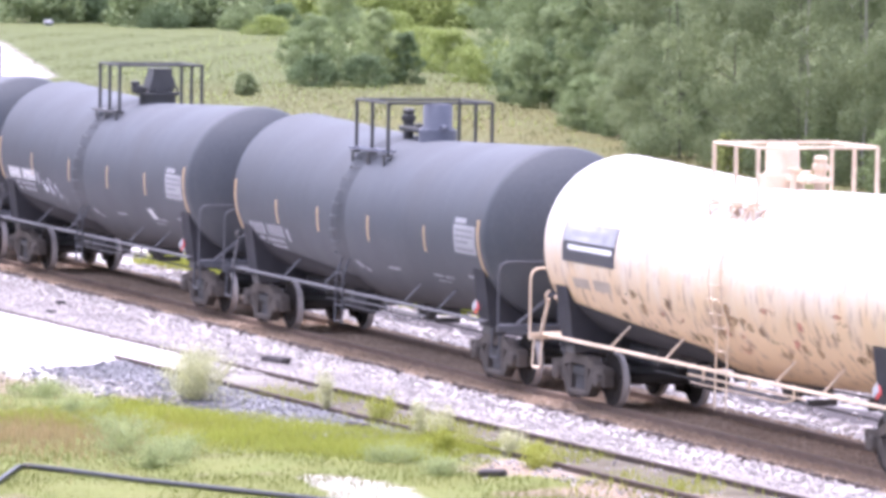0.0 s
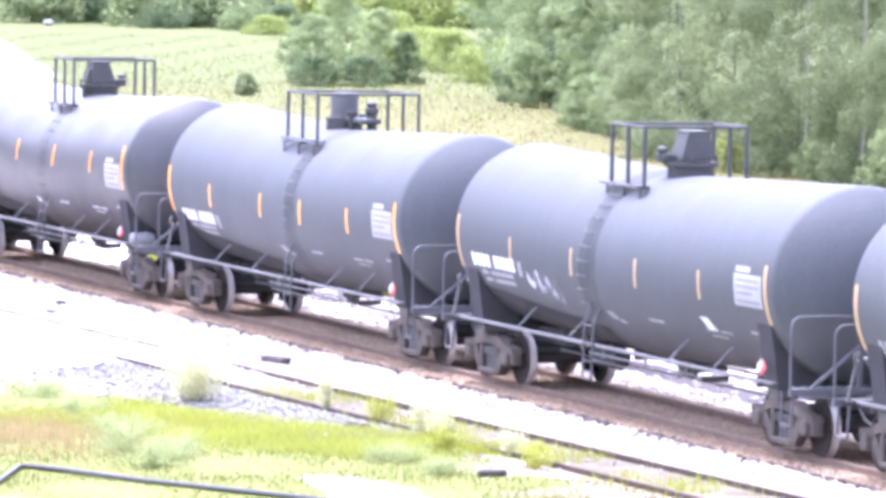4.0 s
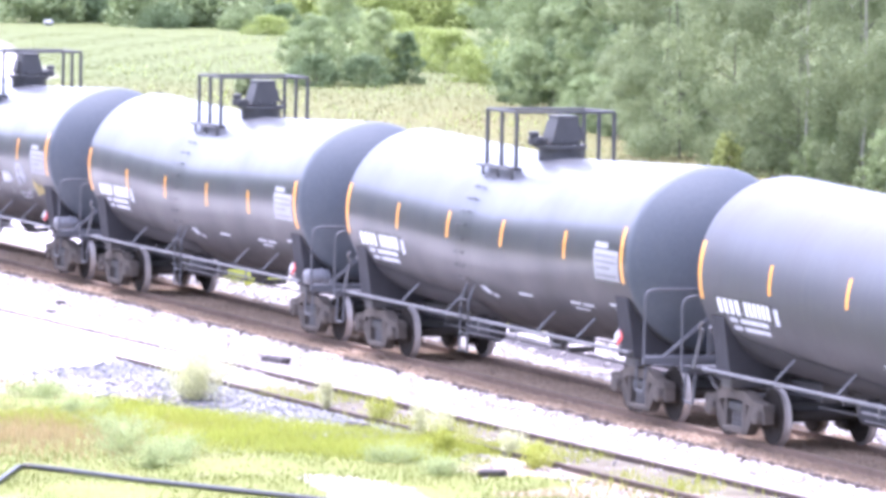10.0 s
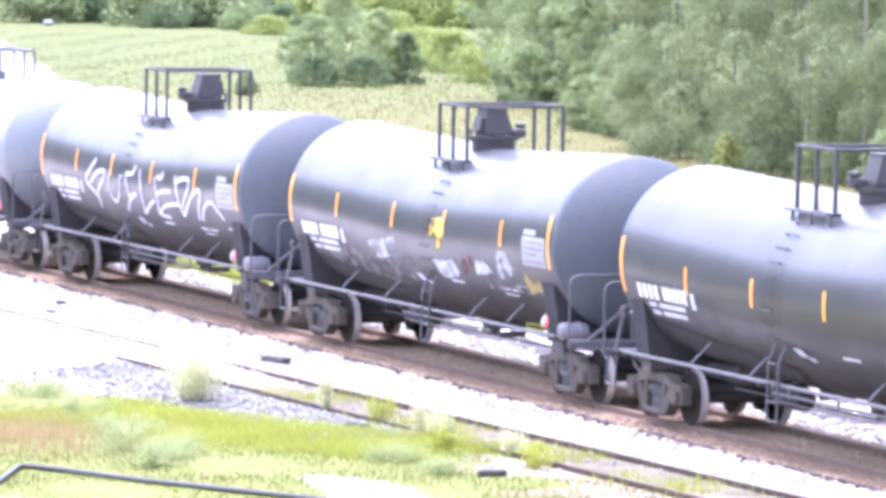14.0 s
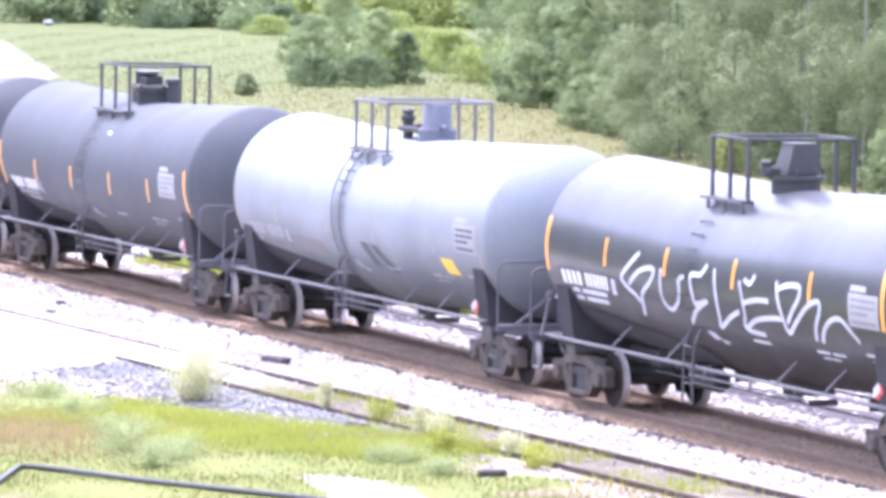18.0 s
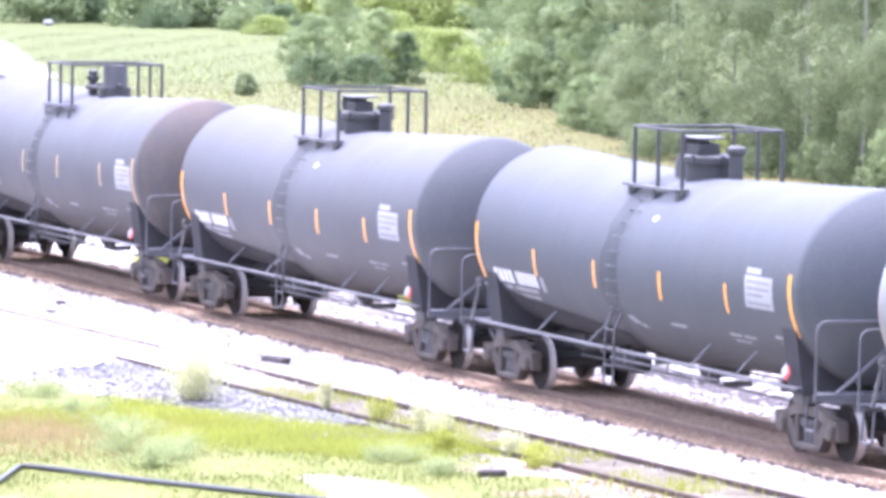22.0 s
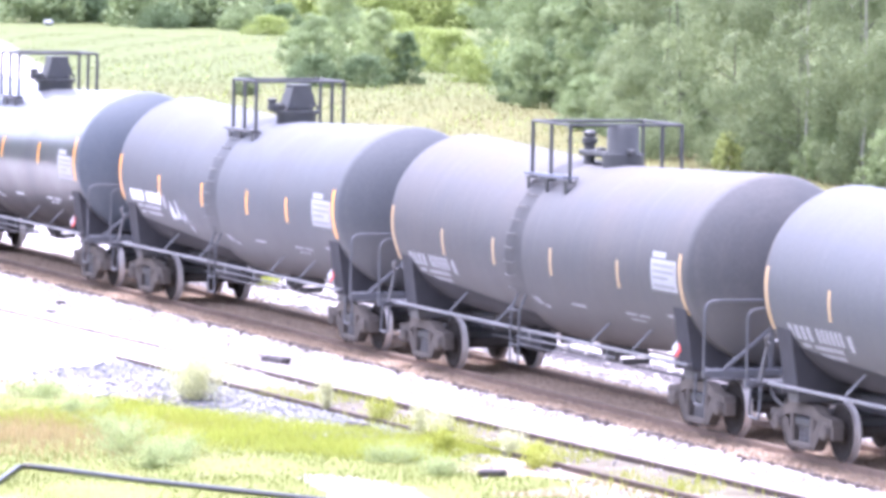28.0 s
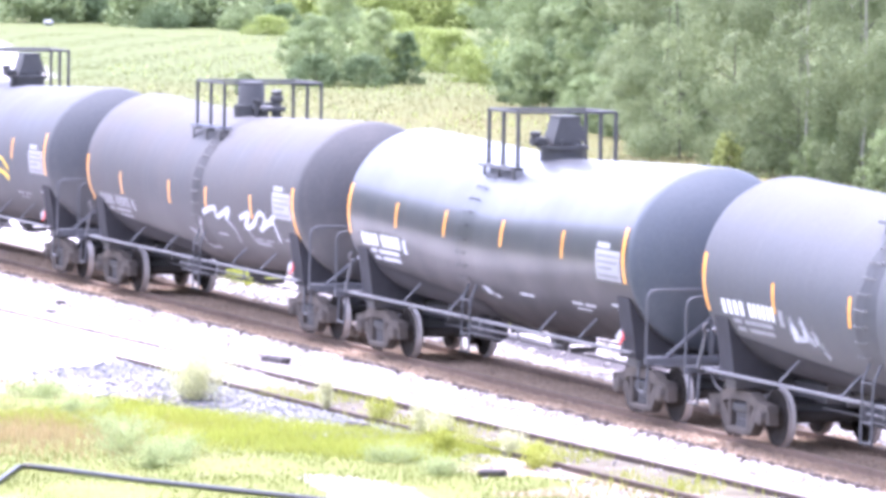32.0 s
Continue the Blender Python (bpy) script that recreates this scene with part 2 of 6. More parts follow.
M["leaf_fresh"] = scattered("fresh_green_leaves", [(0.3, 0.366, 0.165), (0.342, 0.412, 0.19), (0.392, 0.458, 0.212), (0.248, 0.315, 0.14)], 0.5, 0.4)
M["leaf_dark"] = scattered("dark_green_leaves", [(0.143, 0.2, 0.095), (0.172, 0.234, 0.113), (0.211, 0.275, 0.131), (0.12, 0.172, 0.083)], 0.5, 0.4)
M["leaf_bright"] = scattered("yellow_green_leaves", [(0.28, 0.345, 0.095), (0.32, 0.385, 0.115), (0.36, 0.415, 0.135), (0.235, 0.3, 0.085)], 0.5, 0.4)
M["leaf_grey"] = scattered("grey_green_leaves", [(0.246, 0.298, 0.146), (0.276, 0.33, 0.165), (0.306, 0.353, 0.185), (0.218, 0.27, 0.132)], 0.6, 0.45)
M["leaf_haze"] = scattered("dull_grey_green_leaves", [(0.204, 0.25, 0.124), (0.23, 0.277, 0.14), (0.255, 0.297, 0.156), (0.182, 0.227, 0.111)], 0.6, 0.45)
M["grass"] = scattered("fresh_green_grass", [(0.124, 0.142, 0.022), (0.138, 0.158, 0.026), (0.154, 0.165, 0.032), (0.112, 0.133, 0.022)], 0.6, 0.4)
M["lush"] = scattered("bright_yellow_green_grass", [(0.36, 0.411, 0.068), (0.4, 0.434, 0.083), (0.44, 0.442, 0.105), (0.336, 0.388, 0.075)], 0.6, 0.4)
M["leaf_soft"] = scattered("soft_pale_green_weeds", [(0.34, 0.4, 0.17), (0.38, 0.44, 0.2), (0.42, 0.47, 0.23), (0.33, 0.38, 0.17)], 0.7, 0.45)
M["leaf_pale"] = scattered("pale_weed_leaves", [(0.58, 0.59, 0.36), (0.64, 0.65, 0.4), (0.7, 0.7, 0.46), (0.52, 0.54, 0.32)], 0.7, 0.55)
M["field_weed"] = scattered("pale_yellow_green_field_weeds", [(0.36, 0.41, 0.14), (0.4, 0.45, 0.16), (0.44, 0.47, 0.19), (0.34, 0.39, 0.13)], 0.7, 0.5)
M["rust_grass"] = scattered("reddish_dry_grass", [(0.448, 0.314, 0.163), (0.493, 0.37, 0.202), (0.381, 0.337, 0.144), (0.403, 0.292, 0.163)], 0.7, 0.3)


def math_of(t, op, a, b):
    n = t.nodes.new("ShaderNodeMath")
    n.operation = op
    for s, k in ((a, 0), (b, 1)):
        if isinstance(s, bpy.types.NodeSocket):
            t.links.new(s, n.inputs[k])
        else:
            n.inputs[k].default_value = s
    return n.outputs[0]


def field_reach(t):
    """How far a spot lies behind the slanting edge of the field, in metres, with an uneven edge."""
    co = t.nodes.new("ShaderNodeTexCoord")
    sep = t.nodes.new("ShaderNodeSeparateXYZ")
    t.links.new(co.outputs["Object"], sep.inputs[0])
    y = math_of(t, "ADD", sep.outputs["Y"], math_of(t, "MULTIPLY", math_of(t, "SUBTRACT", tex(t, "noise", 0.35, 5.0), 0.5), 1.6))
    behind = math_of(t, "SUBTRACT", -190.0, sep.outputs["X"])
    reach = math_of(t, "ADD", math_of(t, "MULTIPLY", math_of(t, "MINIMUM", math_of(t, "MAXIMUM", behind, 0.0), 57.0), -0.44),
                    math_of(t, "MULTIPLY", math_of(t, "MAXIMUM", math_of(t, "SUBTRACT", behind, 57.0), 0.0), -0.24))
    return math_of(t, "SUBTRACT", math_of(t, "ADD", y, reach), 12.6)


def field_tone(t):
    """Tan dry grass on the near part of the field, greener beyond, in long soft drifts."""
    drift = math_of(t, "MULTIPLY", math_of(t, "SUBTRACT", tex(t, "noise", 0.1, 3.0, (0.5, 1, 1)), 0.5), 12.0)
    co = t.nodes.new("ShaderNodeTexCoord")
    sep = t.nodes.new("ShaderNodeSeparateXYZ")
    t.links.new(co.outputs["Object"], sep.inputs[0])
    down = math_of(t, "MULTIPLY", math_of(t, "SUBTRACT", -238.0, sep.outputs["X"]), 0.25)
    far = ramp(t, math_of(t, "ADD", drift, down), -10.0, 4.0)
    col = blend(t, far, (0.105, 0.095, 0.021), (0.081, 0.098, 0.019))
    return blend(t, ramp(t, tex(t, "noise", 0.5, 3.0), 0.42, 0.66, 0, 0.65), col, (0.076, 0.09, 0.017))


def ground_material():
    """Pale gravel along the tracks, a rust-brown bed under the main line, grass and bare earth beyond."""
    m, t, p = nodes_of("railway_ground")
    co = t.nodes.new("ShaderNodeTexCoord")
    sep = t.nodes.new("ShaderNodeSeparateXYZ")
    t.links.new(co.outputs["Object"], sep.inputs[0])
    wob = tex(t, "noise", 0.35, 5.0)
    small = tex(t, "noise", 9.0, 5.0)

    y = math_of(t, "ADD", sep.outputs["Y"], math_of(t, "MULTIPLY", math_of(t, "SUBTRACT", wob, 0.5), 2.6))
    # the grass edge in front runs at a slant to the rails
    slant = math_of(t, "ADD", y, math_of(t, "MULTIPLY", math_of(t, "ADD", sep.outputs["X"], 86.5), -0.17))
    gravel = blend(t, ramp(t, small, 0.3, 0.7), (0.34, 0.314, 0.296), (0.47, 0.44, 0.415))
    grass = blend(t, ramp(t, tex(t, "noise", 1.3, 5.0), 0.35, 0.7), (0.116, 0.138, 0.024), (0.138, 0.146, 0.032))
    field = field_tone(t)
    earth = blend(t, ramp(t, small, 0.3, 0.7), (0.224, 0.16, 0.112), (0.288, 0.224, 0.16))
    pale = blend(t, ramp(t, small, 0.3, 0.7), (0.304, 0.288, 0.232), (0.4, 0.376, 0.32))
    grass = blend(t, ramp(t, tex(t, "noise", 0.30, 3.0), 0.56, 0.62), grass, earth)
    grass = blend(t, ramp(t, tex(t, "noise", 0.45, 4.0, (1, 1.6, 1)), 0.70, 0.76), grass, pale)
    # grey for the unseen near ground, added to keep green out of tank reflections
    unseen_ground = blend(t, ramp(t, small, 0.3, 0.7), (0.128, 0.128, 0.132), (0.192, 0.192, 0.196))
    back = blend(t, ramp(t, field_reach(t), 0.0, 1.0), gravel, field)
    # soil and litter between the siding's rails
    aside = math_of(t, "ABSOLUTE", math_of(t, "SUBTRACT", math_of(t, "SUBTRACT", sep.outputs["Y"], math_of(t, "MULTIPLY", sep.outputs["X"], 0.047)), -0.14), 0.0)
    soil = blend(t, ramp(t, tex(t, "noise", 2.2, 5.0), 0.4, 0.62), (0.085, 0.073, 0.042), (0.14, 0.12, 0.088))
    soiled = math_of(t, "MULTIPLY", ramp(t, math_of(t, "ADD", aside, math_of(t, "MULTIPLY", small, 0.5)), 1.25, 0.95), ramp(t, sep.outputs["X"], -98.0, -92.0))
    back = blend(t, soiled, back, soil)
    # fine pale sand where the loose stone gives out
    flank = math_of(t, "SUBTRACT", sep.outputs["Y"], math_of(t, "MULTIPLY", sep.outputs["X"], 0.047))
    sand = blend(t, ramp(t, small, 0.3, 0.7), (0.50, 0.47, 0.45), (0.58, 0.55, 0.52))
    sandy = math_of(t, "MULTIPLY", ramp(t, math_of(t, "ADD", flank, small), 1.2, 0.9), ramp(t, math_of(t, "ADD", sep.outputs["X"], wob), -95.0, -97.0))
    back = blend(t, sandy, back, sand)
    ex = math_of(t, "MULTIPLY", math_of(t, "ADD", sep.outputs["X"], 77.6), 0.5)
    ey = math_of(t, "MULTIPLY", math_of(t, "ADD", sep.outputs["Y"], 8.3), 1.4)
    spot = math_of(t, "ADD", math_of(t, "ADD", math_of(t, "MULTIPLY", ex, ex), math_of(t, "MULTIPLY", ey, ey)), math_of(t, "ADD", small, math_of(t, "MULTIPLY", tex(t, "noise", 1.4, 5.0), 2.4)))
    grass = blend(t, ramp(t, spot, 2.75, 2.35), grass, pale)
    front = blend(t, ramp(t, slant, -6.4, -5.6), grass, back)
    front = blend(t, ramp(t, y, -24.0, -22.0), unseen_ground, front)
    bed = ramp(t, math_of(t, "ABSOLUTE", math_of(t, "ADD", sep.outputs["Y"], math_of(t, "MULTIPLY", math_of(t, "SUBTRACT", small, 0.5), 0.2)), 0.0), 1.46, 1.6)
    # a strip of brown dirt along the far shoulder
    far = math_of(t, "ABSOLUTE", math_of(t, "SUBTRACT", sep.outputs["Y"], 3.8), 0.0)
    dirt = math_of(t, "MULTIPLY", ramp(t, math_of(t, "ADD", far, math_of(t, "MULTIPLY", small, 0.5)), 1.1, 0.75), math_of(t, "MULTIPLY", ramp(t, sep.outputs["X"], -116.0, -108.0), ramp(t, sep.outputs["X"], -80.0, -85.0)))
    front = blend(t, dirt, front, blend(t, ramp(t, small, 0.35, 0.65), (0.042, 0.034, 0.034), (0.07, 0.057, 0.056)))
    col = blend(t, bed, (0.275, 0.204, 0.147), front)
    t.links.new(col, p.inputs["Base Color"])
    p.inputs["Roughness"].default_value = 0.95
    bump(t, p, tex(t, "voronoi", 16.0), 0.7, 0.03)
    return m


def field_blades():
    m, t, p = nodes_of("field_grass_blades")
    g = t.nodes.new("ShaderNodeNewGeometry")
    col = blend(t, ramp(t, g.outputs["Random Per Island"], 0, 1, 0, 0.35), field_tone(t), (0.105, 0.104, 0.024))
    t.links.new(col, p.inputs["Base Color"])
    p.inputs["Roughness"].default_value, p.inputs["Specular IOR Level"].default_value = 0.8, 0.1
    return m


M["straw"] = field_blades()
M["ground"] = ground_material()


# ---- building blocks ----
CACHE = {}


def mesh_of(name, bm, material, smooth=False):
    me = bpy.data.meshes.new(name)
    bm.normal_update()
    bm.to_mesh(me)
    bm.free()
    for m in material if isinstance(material, (list, tuple)) else [material]:
        me.materials.append(m)
    if smooth:
        me.polygons.foreach_set("use_smooth", [True] * len(me.polygons))
        me.set_sharp_from_angle(angle=radians(38))
    return me


def part(name, bm, material, parent, label="", m=None, smooth=False):
    ob = new(name, mesh_of(name, bm, material, smooth))
    ob.parent = parent
    if m is not None:
        ob.matrix_basis = m
    return tagged(ob, label)


def shared(name, key, make, material, parent, m=None, label="", smooth=False):
    """A part whose mesh is made once for each key and material."""
    k = (key, material.name)
    if k not in CACHE:
        CACHE[k] = mesh_of(name, make(), material, smooth)
    ob = new(name, CACHE[k])
    ob.parent = parent
    if m is not None:
        ob.matrix_basis = m
    return tagged(ob, label)


def box(bm, c, s, bevel=0.0, rot=None):
    g = bmesh.ops.create_cube(bm, size=1.0)
    vs = g["verts"]
    for v in vs:
        v.co = Vector((v.co.x * s[0], v.co.y * s[1], v.co.z * s[2]))
    if bevel:
        es = list({e for v in vs for e in v.link_edges})
        r = bmesh.ops.bevel(bm, geom=es, offset=bevel, segments=1, affect="EDGES")
        vs = list({v for f in r["faces"] for v in f.verts} | {v for v in vs if v.is_valid})
    for v in vs:
        if rot is not None:
            v.co = rot @ v.co
        v.co += Vector(c)
    return bm


def lathe(bm, profile, segs=24, axis="x", centre=(0, 0, 0), close=False):
    """Turns (along, radius) pairs about an axis."""
    rings = []
    for a, r in profile:
        ring = []
        for i in range(segs):
            u = 2 * math.pi * i / segs
            c, s = r * math.cos(u), r * math.sin(u)
            co = {"x": (a, c, s), "y": (s, a, c), "z": (c, s, a)}[axis]
            ring.append(bm.verts.new(Vector(co) + Vector(centre)))
        rings.append(ring)
    pairs = list(zip(rings, rings[1:])) + ([(rings[-1], rings[0])] if close else [])
    for p, q in pairs:
        for i in range(segs):
            bm.faces.new((p[i], p[(i + 1) % segs], q[(i + 1) % segs], q[i]))
    if not close:
        bm.faces.new(rings[0][::-1])
        bm.faces.new(rings[-1])
    return bm


def tube(bm, pts, r, segs=8):
    pts = [Vector(p) for p in pts]
    rings = []
    up = None
    for i, p in enumerate(pts):
        d = ((pts[min(i + 1, len(pts) - 1)] - p).normalized() + (p - pts[max(i - 1, 0)]).normalized())
        d = d.normalized() if d.length > 1e-6 else Vector((0, 0, 1))
        if up is None:
            up = d.orthogonal().normalized()
        up = (up - d * up.dot(d))
        up = up.normalized() if up.length > 1e-6 else d.orthogonal().normalized()
        side = d.cross(up)
        rings.append([bm.verts.new(p + r * (math.cos(2 * math.pi * k / segs) * up + math.sin(2 * math.pi * k / segs) * side)) for k in range(segs)])
    for a, b in zip(rings, rings[1:]):
        for k in range(segs):
            bm.faces.new((a[k], a[(k + 1) % segs], b[(k + 1) % segs], b[k]))
    bm.faces.new(rings[0][::-1])
    bm.faces.new(rings[-1])
    return bm


def bent(pts, r=0.12, n=4):
    """Rounds the corners of a line."""
    pts = [Vector(p) for p in pts]
    out = [pts[0]]
    for a, b, c in zip(pts, pts[1:], pts[2:]):
        p, q = b + (a - b).normalized() * r, b + (c - b).normalized() * r
        for i in range(n + 1):
            u = i / n
            out.append((1 - u) ** 2 * p + 2 * u * (1 - u) * b + u * u * q)
    return out + [pts[-1]]


def extruded(bm, outline, y0, y1):
    """A side outline of (x, z) pairs drawn out from y0 to y1."""
    a = [bm.verts.new((x, y0, z)) for x, z in outline]
    b = [bm.verts.new((x, y1, z)) for x, z in outline]
    bm.faces.new(a)
    bm.faces.new(b[::-1])
    for i in range(len(a)):
        j = (i + 1) % len(a)
        bm.faces.new((a[j], a[i], b[i], b[j]))
    return bm


def joined(name, verts, faces, material, label, category="", kind="stuff"):
    me = bpy.data.meshes.new(name)
    me.from_pydata(verts, [], faces)
    me.materials.append(material)
    ob = new(name, me)
    return tagged(ob, label, category, "", kind)


# ---- ground ----
def ground_z(x, y):
    """Height of the ground: a low bed under each track, a dip towards the front."""
    z = -0.30 + 0.03 * math.sin(0.7 * x + 1.3 * y) + 0.02 * math.sin(1.9 * x - 0.8 * y)
    if abs(y) < 2.4:
        z = max(z, -0.13 - 0.17 * max(0.0, (abs(y) - 1.56) / 0.29))
    off = abs(y + 0.137 - 0.047 * x)
    if off < 1.7 and -125 < x < -40:
        z = max(z, -0.25 - 0.07 * max(0.0, (off - 1.1) / 0.6))
        if x < -92 and off < 1.4:
            z += 0.06 * min(1.0, (-92 - x) / 6) * (1.0 if y + 0.137 - 0.047 * x > 0 else min(1.0, max(0.0, (-97 - x) / 3)))
    if y < -7:
        z -= min(0.25, (-7 - y) * 0.04)
    return z


def front_edge(x):
    return -5.9 + 0.17 * max(-14.0, min(9.0, x + 86.5))


xs = sorted({*(float(v) for v in range(-130, -59)), -3500.0, -2000.0, -1200.0, -800.0, -600.0, -500.0, -420.0, -340.0, -280.0, -230.0, -190.0, -160.0, -145.0,
             -45.0, -25.0, 0.0, 40.0, 120.0, 300.0, 800.0, 2000.0})
ys = sorted({*(v * 0.5 for v in range(-36, 30)), *(q * w for q in (-1, 1) for w in (1.3, 1.56, 1.62, 1.72, 1.85)), -2500.0, -1000.0, -400.0, -160.0, -80.0, -45.0, -30.0, -22.0, 20.0, 30.0, 45.0, 70.0, 110.0, 180.0, 320.0, 700.0, 1500.0, 3000.0})
verts = [(x, y, ground_z(x, y)) for x in xs for y in ys]
ny = len(ys)
faces = [(i * ny + j, (i + 1) * ny + j, (i + 1) * ny + j + 1, i * ny + j + 1) for i in range(len(xs) - 1) for j in range(ny - 1)]
ground = joined("ground", verts, faces, M["ground"], "pale gravel yard ground running into yellow-green rough grass", "ground", "structure")


def stones(name, area, count, lo, hi, material, label, seed):
    """Loose broken stones; area(rng, n) gives their plan places."""
    rng = np.random.default_rng(seed)
    p = area(rng, count)
    n = len(p)
    cube = np.array([[x, y, z] for x in (-1, 1) for y in (-1, 1) for z in (-1, 1)], float)
    size = rng.uniform(lo, hi, (n, 1, 1)) * 0.5
    v = cube[None] * rng.uniform(0.55, 1.1, (n, 8, 3)) * size * np.array([1.15, 1.0, 0.75])
    a = rng.uniform(0, 2 * np.pi, n)
    b = rng.uniform(-0.6, 0.6, n)
    ca, sa, cb, sb = np.cos(a)[:, None], np.sin(a)[:, None], np.cos(b)[:, None], np.sin(b)[:, None]
    x, y, z = v[..., 0], v[..., 1], v[..., 2]
    y, z = y * cb - z * sb, y * sb + z * cb
    x, y = x * ca - y * sa, x * sa + y * ca
    base = np.array([ground_z(q[0], q[1]) for q in p])[:, None]
    out = np.stack([x + p[:, :1], y + p[:, 1:2], z + base + size[:, :, 0] * 0.35], -1).reshape(-1, 3)
    quads = np.array([[0, 1, 3, 2], [4, 6, 7, 5], [0, 4, 5, 1], [2, 3, 7, 6], [0, 2, 6, 4], [1, 5, 7, 3]])
    f = (quads[None] + 8 * np.arange(n)[:, None, None]).reshape(-1, 4)
    return joined(name, out.tolist(), f.tolist(), material, label, "gravel")


def siding_y(x):
    return -4.72 + 0.047 * (x + 97.5)


def pale_area(rng, n):
    x = rng.uniform(-124, -70, n)
    y = rng.uniform(-9.5, -1.58, n)
    edge = np.array([front_edge(v) for v in x])
    keep = (y > edge + rng.normal(0, 0.5, n)) & ((np.abs(y - siding_y(x)) > 1.0) | (rng.random(n) < np.where(x < -95, 0.9, 0.03)))
    keep &= (y > siding_y(x) + 0.95 + rng.normal(0, 0.1, n)) | (x > -96 + rng.normal(0, 0.8, n)) | (rng.random(n) < 0.03)
    return np.stack([x, y], 1)[keep]


def bed_area(rng, n):
    x = rng.uniform(-126, -68, n)
    y = rng.normal(0, 1.0, n)
    y = np.where(np.abs(y) < 1.52 + rng.normal(0, 0.04, n), y, np.sign(y) * rng.uniform(1.0, 1.5, n))
    return np.stack([x, y], 1)


def back_area(rng, n):
    x, y = rng.uniform(-124, -62, n), rng.uniform(1.6, 9.5, n)
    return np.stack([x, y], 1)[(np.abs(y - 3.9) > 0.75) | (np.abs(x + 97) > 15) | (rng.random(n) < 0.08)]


def heap_area(rng, n):
    x = rng.uniform(-98, -84, n)
    y = siding_y(x) - 0.9 - np.abs(rng.normal(0, 0.7, n))
    return np.stack([x, y], 1)


stones("pale_gravel", pale_area, 82000, 0.035, 0.066, M["stone"], "pale limestone gravel beside the main track", 3)
stones("track_ballast", bed_area, 34000, 0.03, 0.055, M["ballast"], "rust-brown dusty ballast under the main track", 4)
def clod_area(rng, n):
    x = rng.uniform(-126, -68, n)
    return np.stack([x, -1.51 + 0.03 * np.sin(x * 2.1) + rng.normal(0, 0.045, n)], 1)[np.sin(x * 1.3) + np.sin(x * 3.1) + rng.normal(0, 0.5, n) > -0.6]


# clods toned dark to draw the shaded line along the ballast
stones("edge_clods", clod_area, 2400, 0.03, 0.075, M["clod"], "dark clods along the edge of the ballast, toned for its shaded line", 7)
stones("far_gravel", back_area, 16000, 0.06, 0.13, M["stone"], "pale limestone gravel behind the main track", 5)
stones("crushed_stone", heap_area, 6500, 0.04, 0.10, M["bluestone"], "grey crushed stone spread beside the siding", 6)


# ---- tracks ----
def rail_bm(length):
    bm = bmesh.new()
    prof = [(-0.07, -0.17), (0.07, -0.17), (0.07, -0.155), (0.012, -0.13), (0.012, -0.045), (0.036, -0.032), (0.036, -0.004), (0.026, 0.0),
            (-0.026, 0.0), (-0.036, -0.004), (-0.036, -0.032), (-0.012, -0.045), (-0.012, -0.13), (-0.07, -0.155)]
    a = [bm.verts.new((0, y, z)) for y, z in prof]
    b = [bm.verts.new((length, y, z)) for y, z in prof]
    bm.faces.new(a[::-1])
    bm.faces.new(b)
    for i in range(len(prof)):
        j = (i + 1) % len(prof)
        f = bm.faces.new((a[i], a[j], b[j], b[i]))
        if i in (6, 7, 8):
            f.material_index = 1
    return bm


def tie_bm():
    bm = bmesh.new()
    return box(bm, (0, 0, 0), (0.22, 2.6, 0.18), 0.012)


def track(name, origin, turn, length, ties, tie_from, label, bright, tie_drop=0.0, late=0.0):
    t = new(name)
    t.matrix_basis = pose(*origin, 0, 0, turn)
    tagged(t, label, "railway track", "", "structure")
    for s in (-1, 1):
        cut = late if s < 0 else 0.0
        part("rail", rail_bm(length - cut), [M["rail"], M["rail_top"]] if bright else [M["old_rail"], M["old_rail"]], t, "", pose(cut, s * 0.753, 0))
    for i in range(ties):
        shared("tie", "tie", tie_bm, M["tie"], t, pose(tie_from + 0.52 * i, random.uniform(-0.05, 0.05), -0.265 + random.uniform(-0.012, 0.008) - tie_drop, 0, 0, random.uniform(-1, 1)))
    return t


# ---- tank car ----
R, ZC, HALF = 1.545, 2.58, 6.75
PITCH = 16.55


def sag(x):
    """How far the tank's axis lies above its mean height: the two halves slope down to a bend in the middle."""
    return -0.135 + 0.205 * max(0.0, math.sqrt(x * x + 0.09) - 0.1) / HALF


def shell_bm():
    bm = bmesh.new()
    prof = [(HALF * k, R) for k in (-1.0, -0.8, -0.6, -0.4, -0.25, -0.15, -0.1, -0.07, -0.045, -0.02, 0.0, 0.02, 0.045, 0.07, 0.1, 0.15, 0.25, 0.4, 0.6, 0.8, 1.0)]
    lathe(bm, prof, 72, "x", (0, 0, ZC))
    for v in bm.verts:
        v.co.z += sag(v.co.x)
    return bm


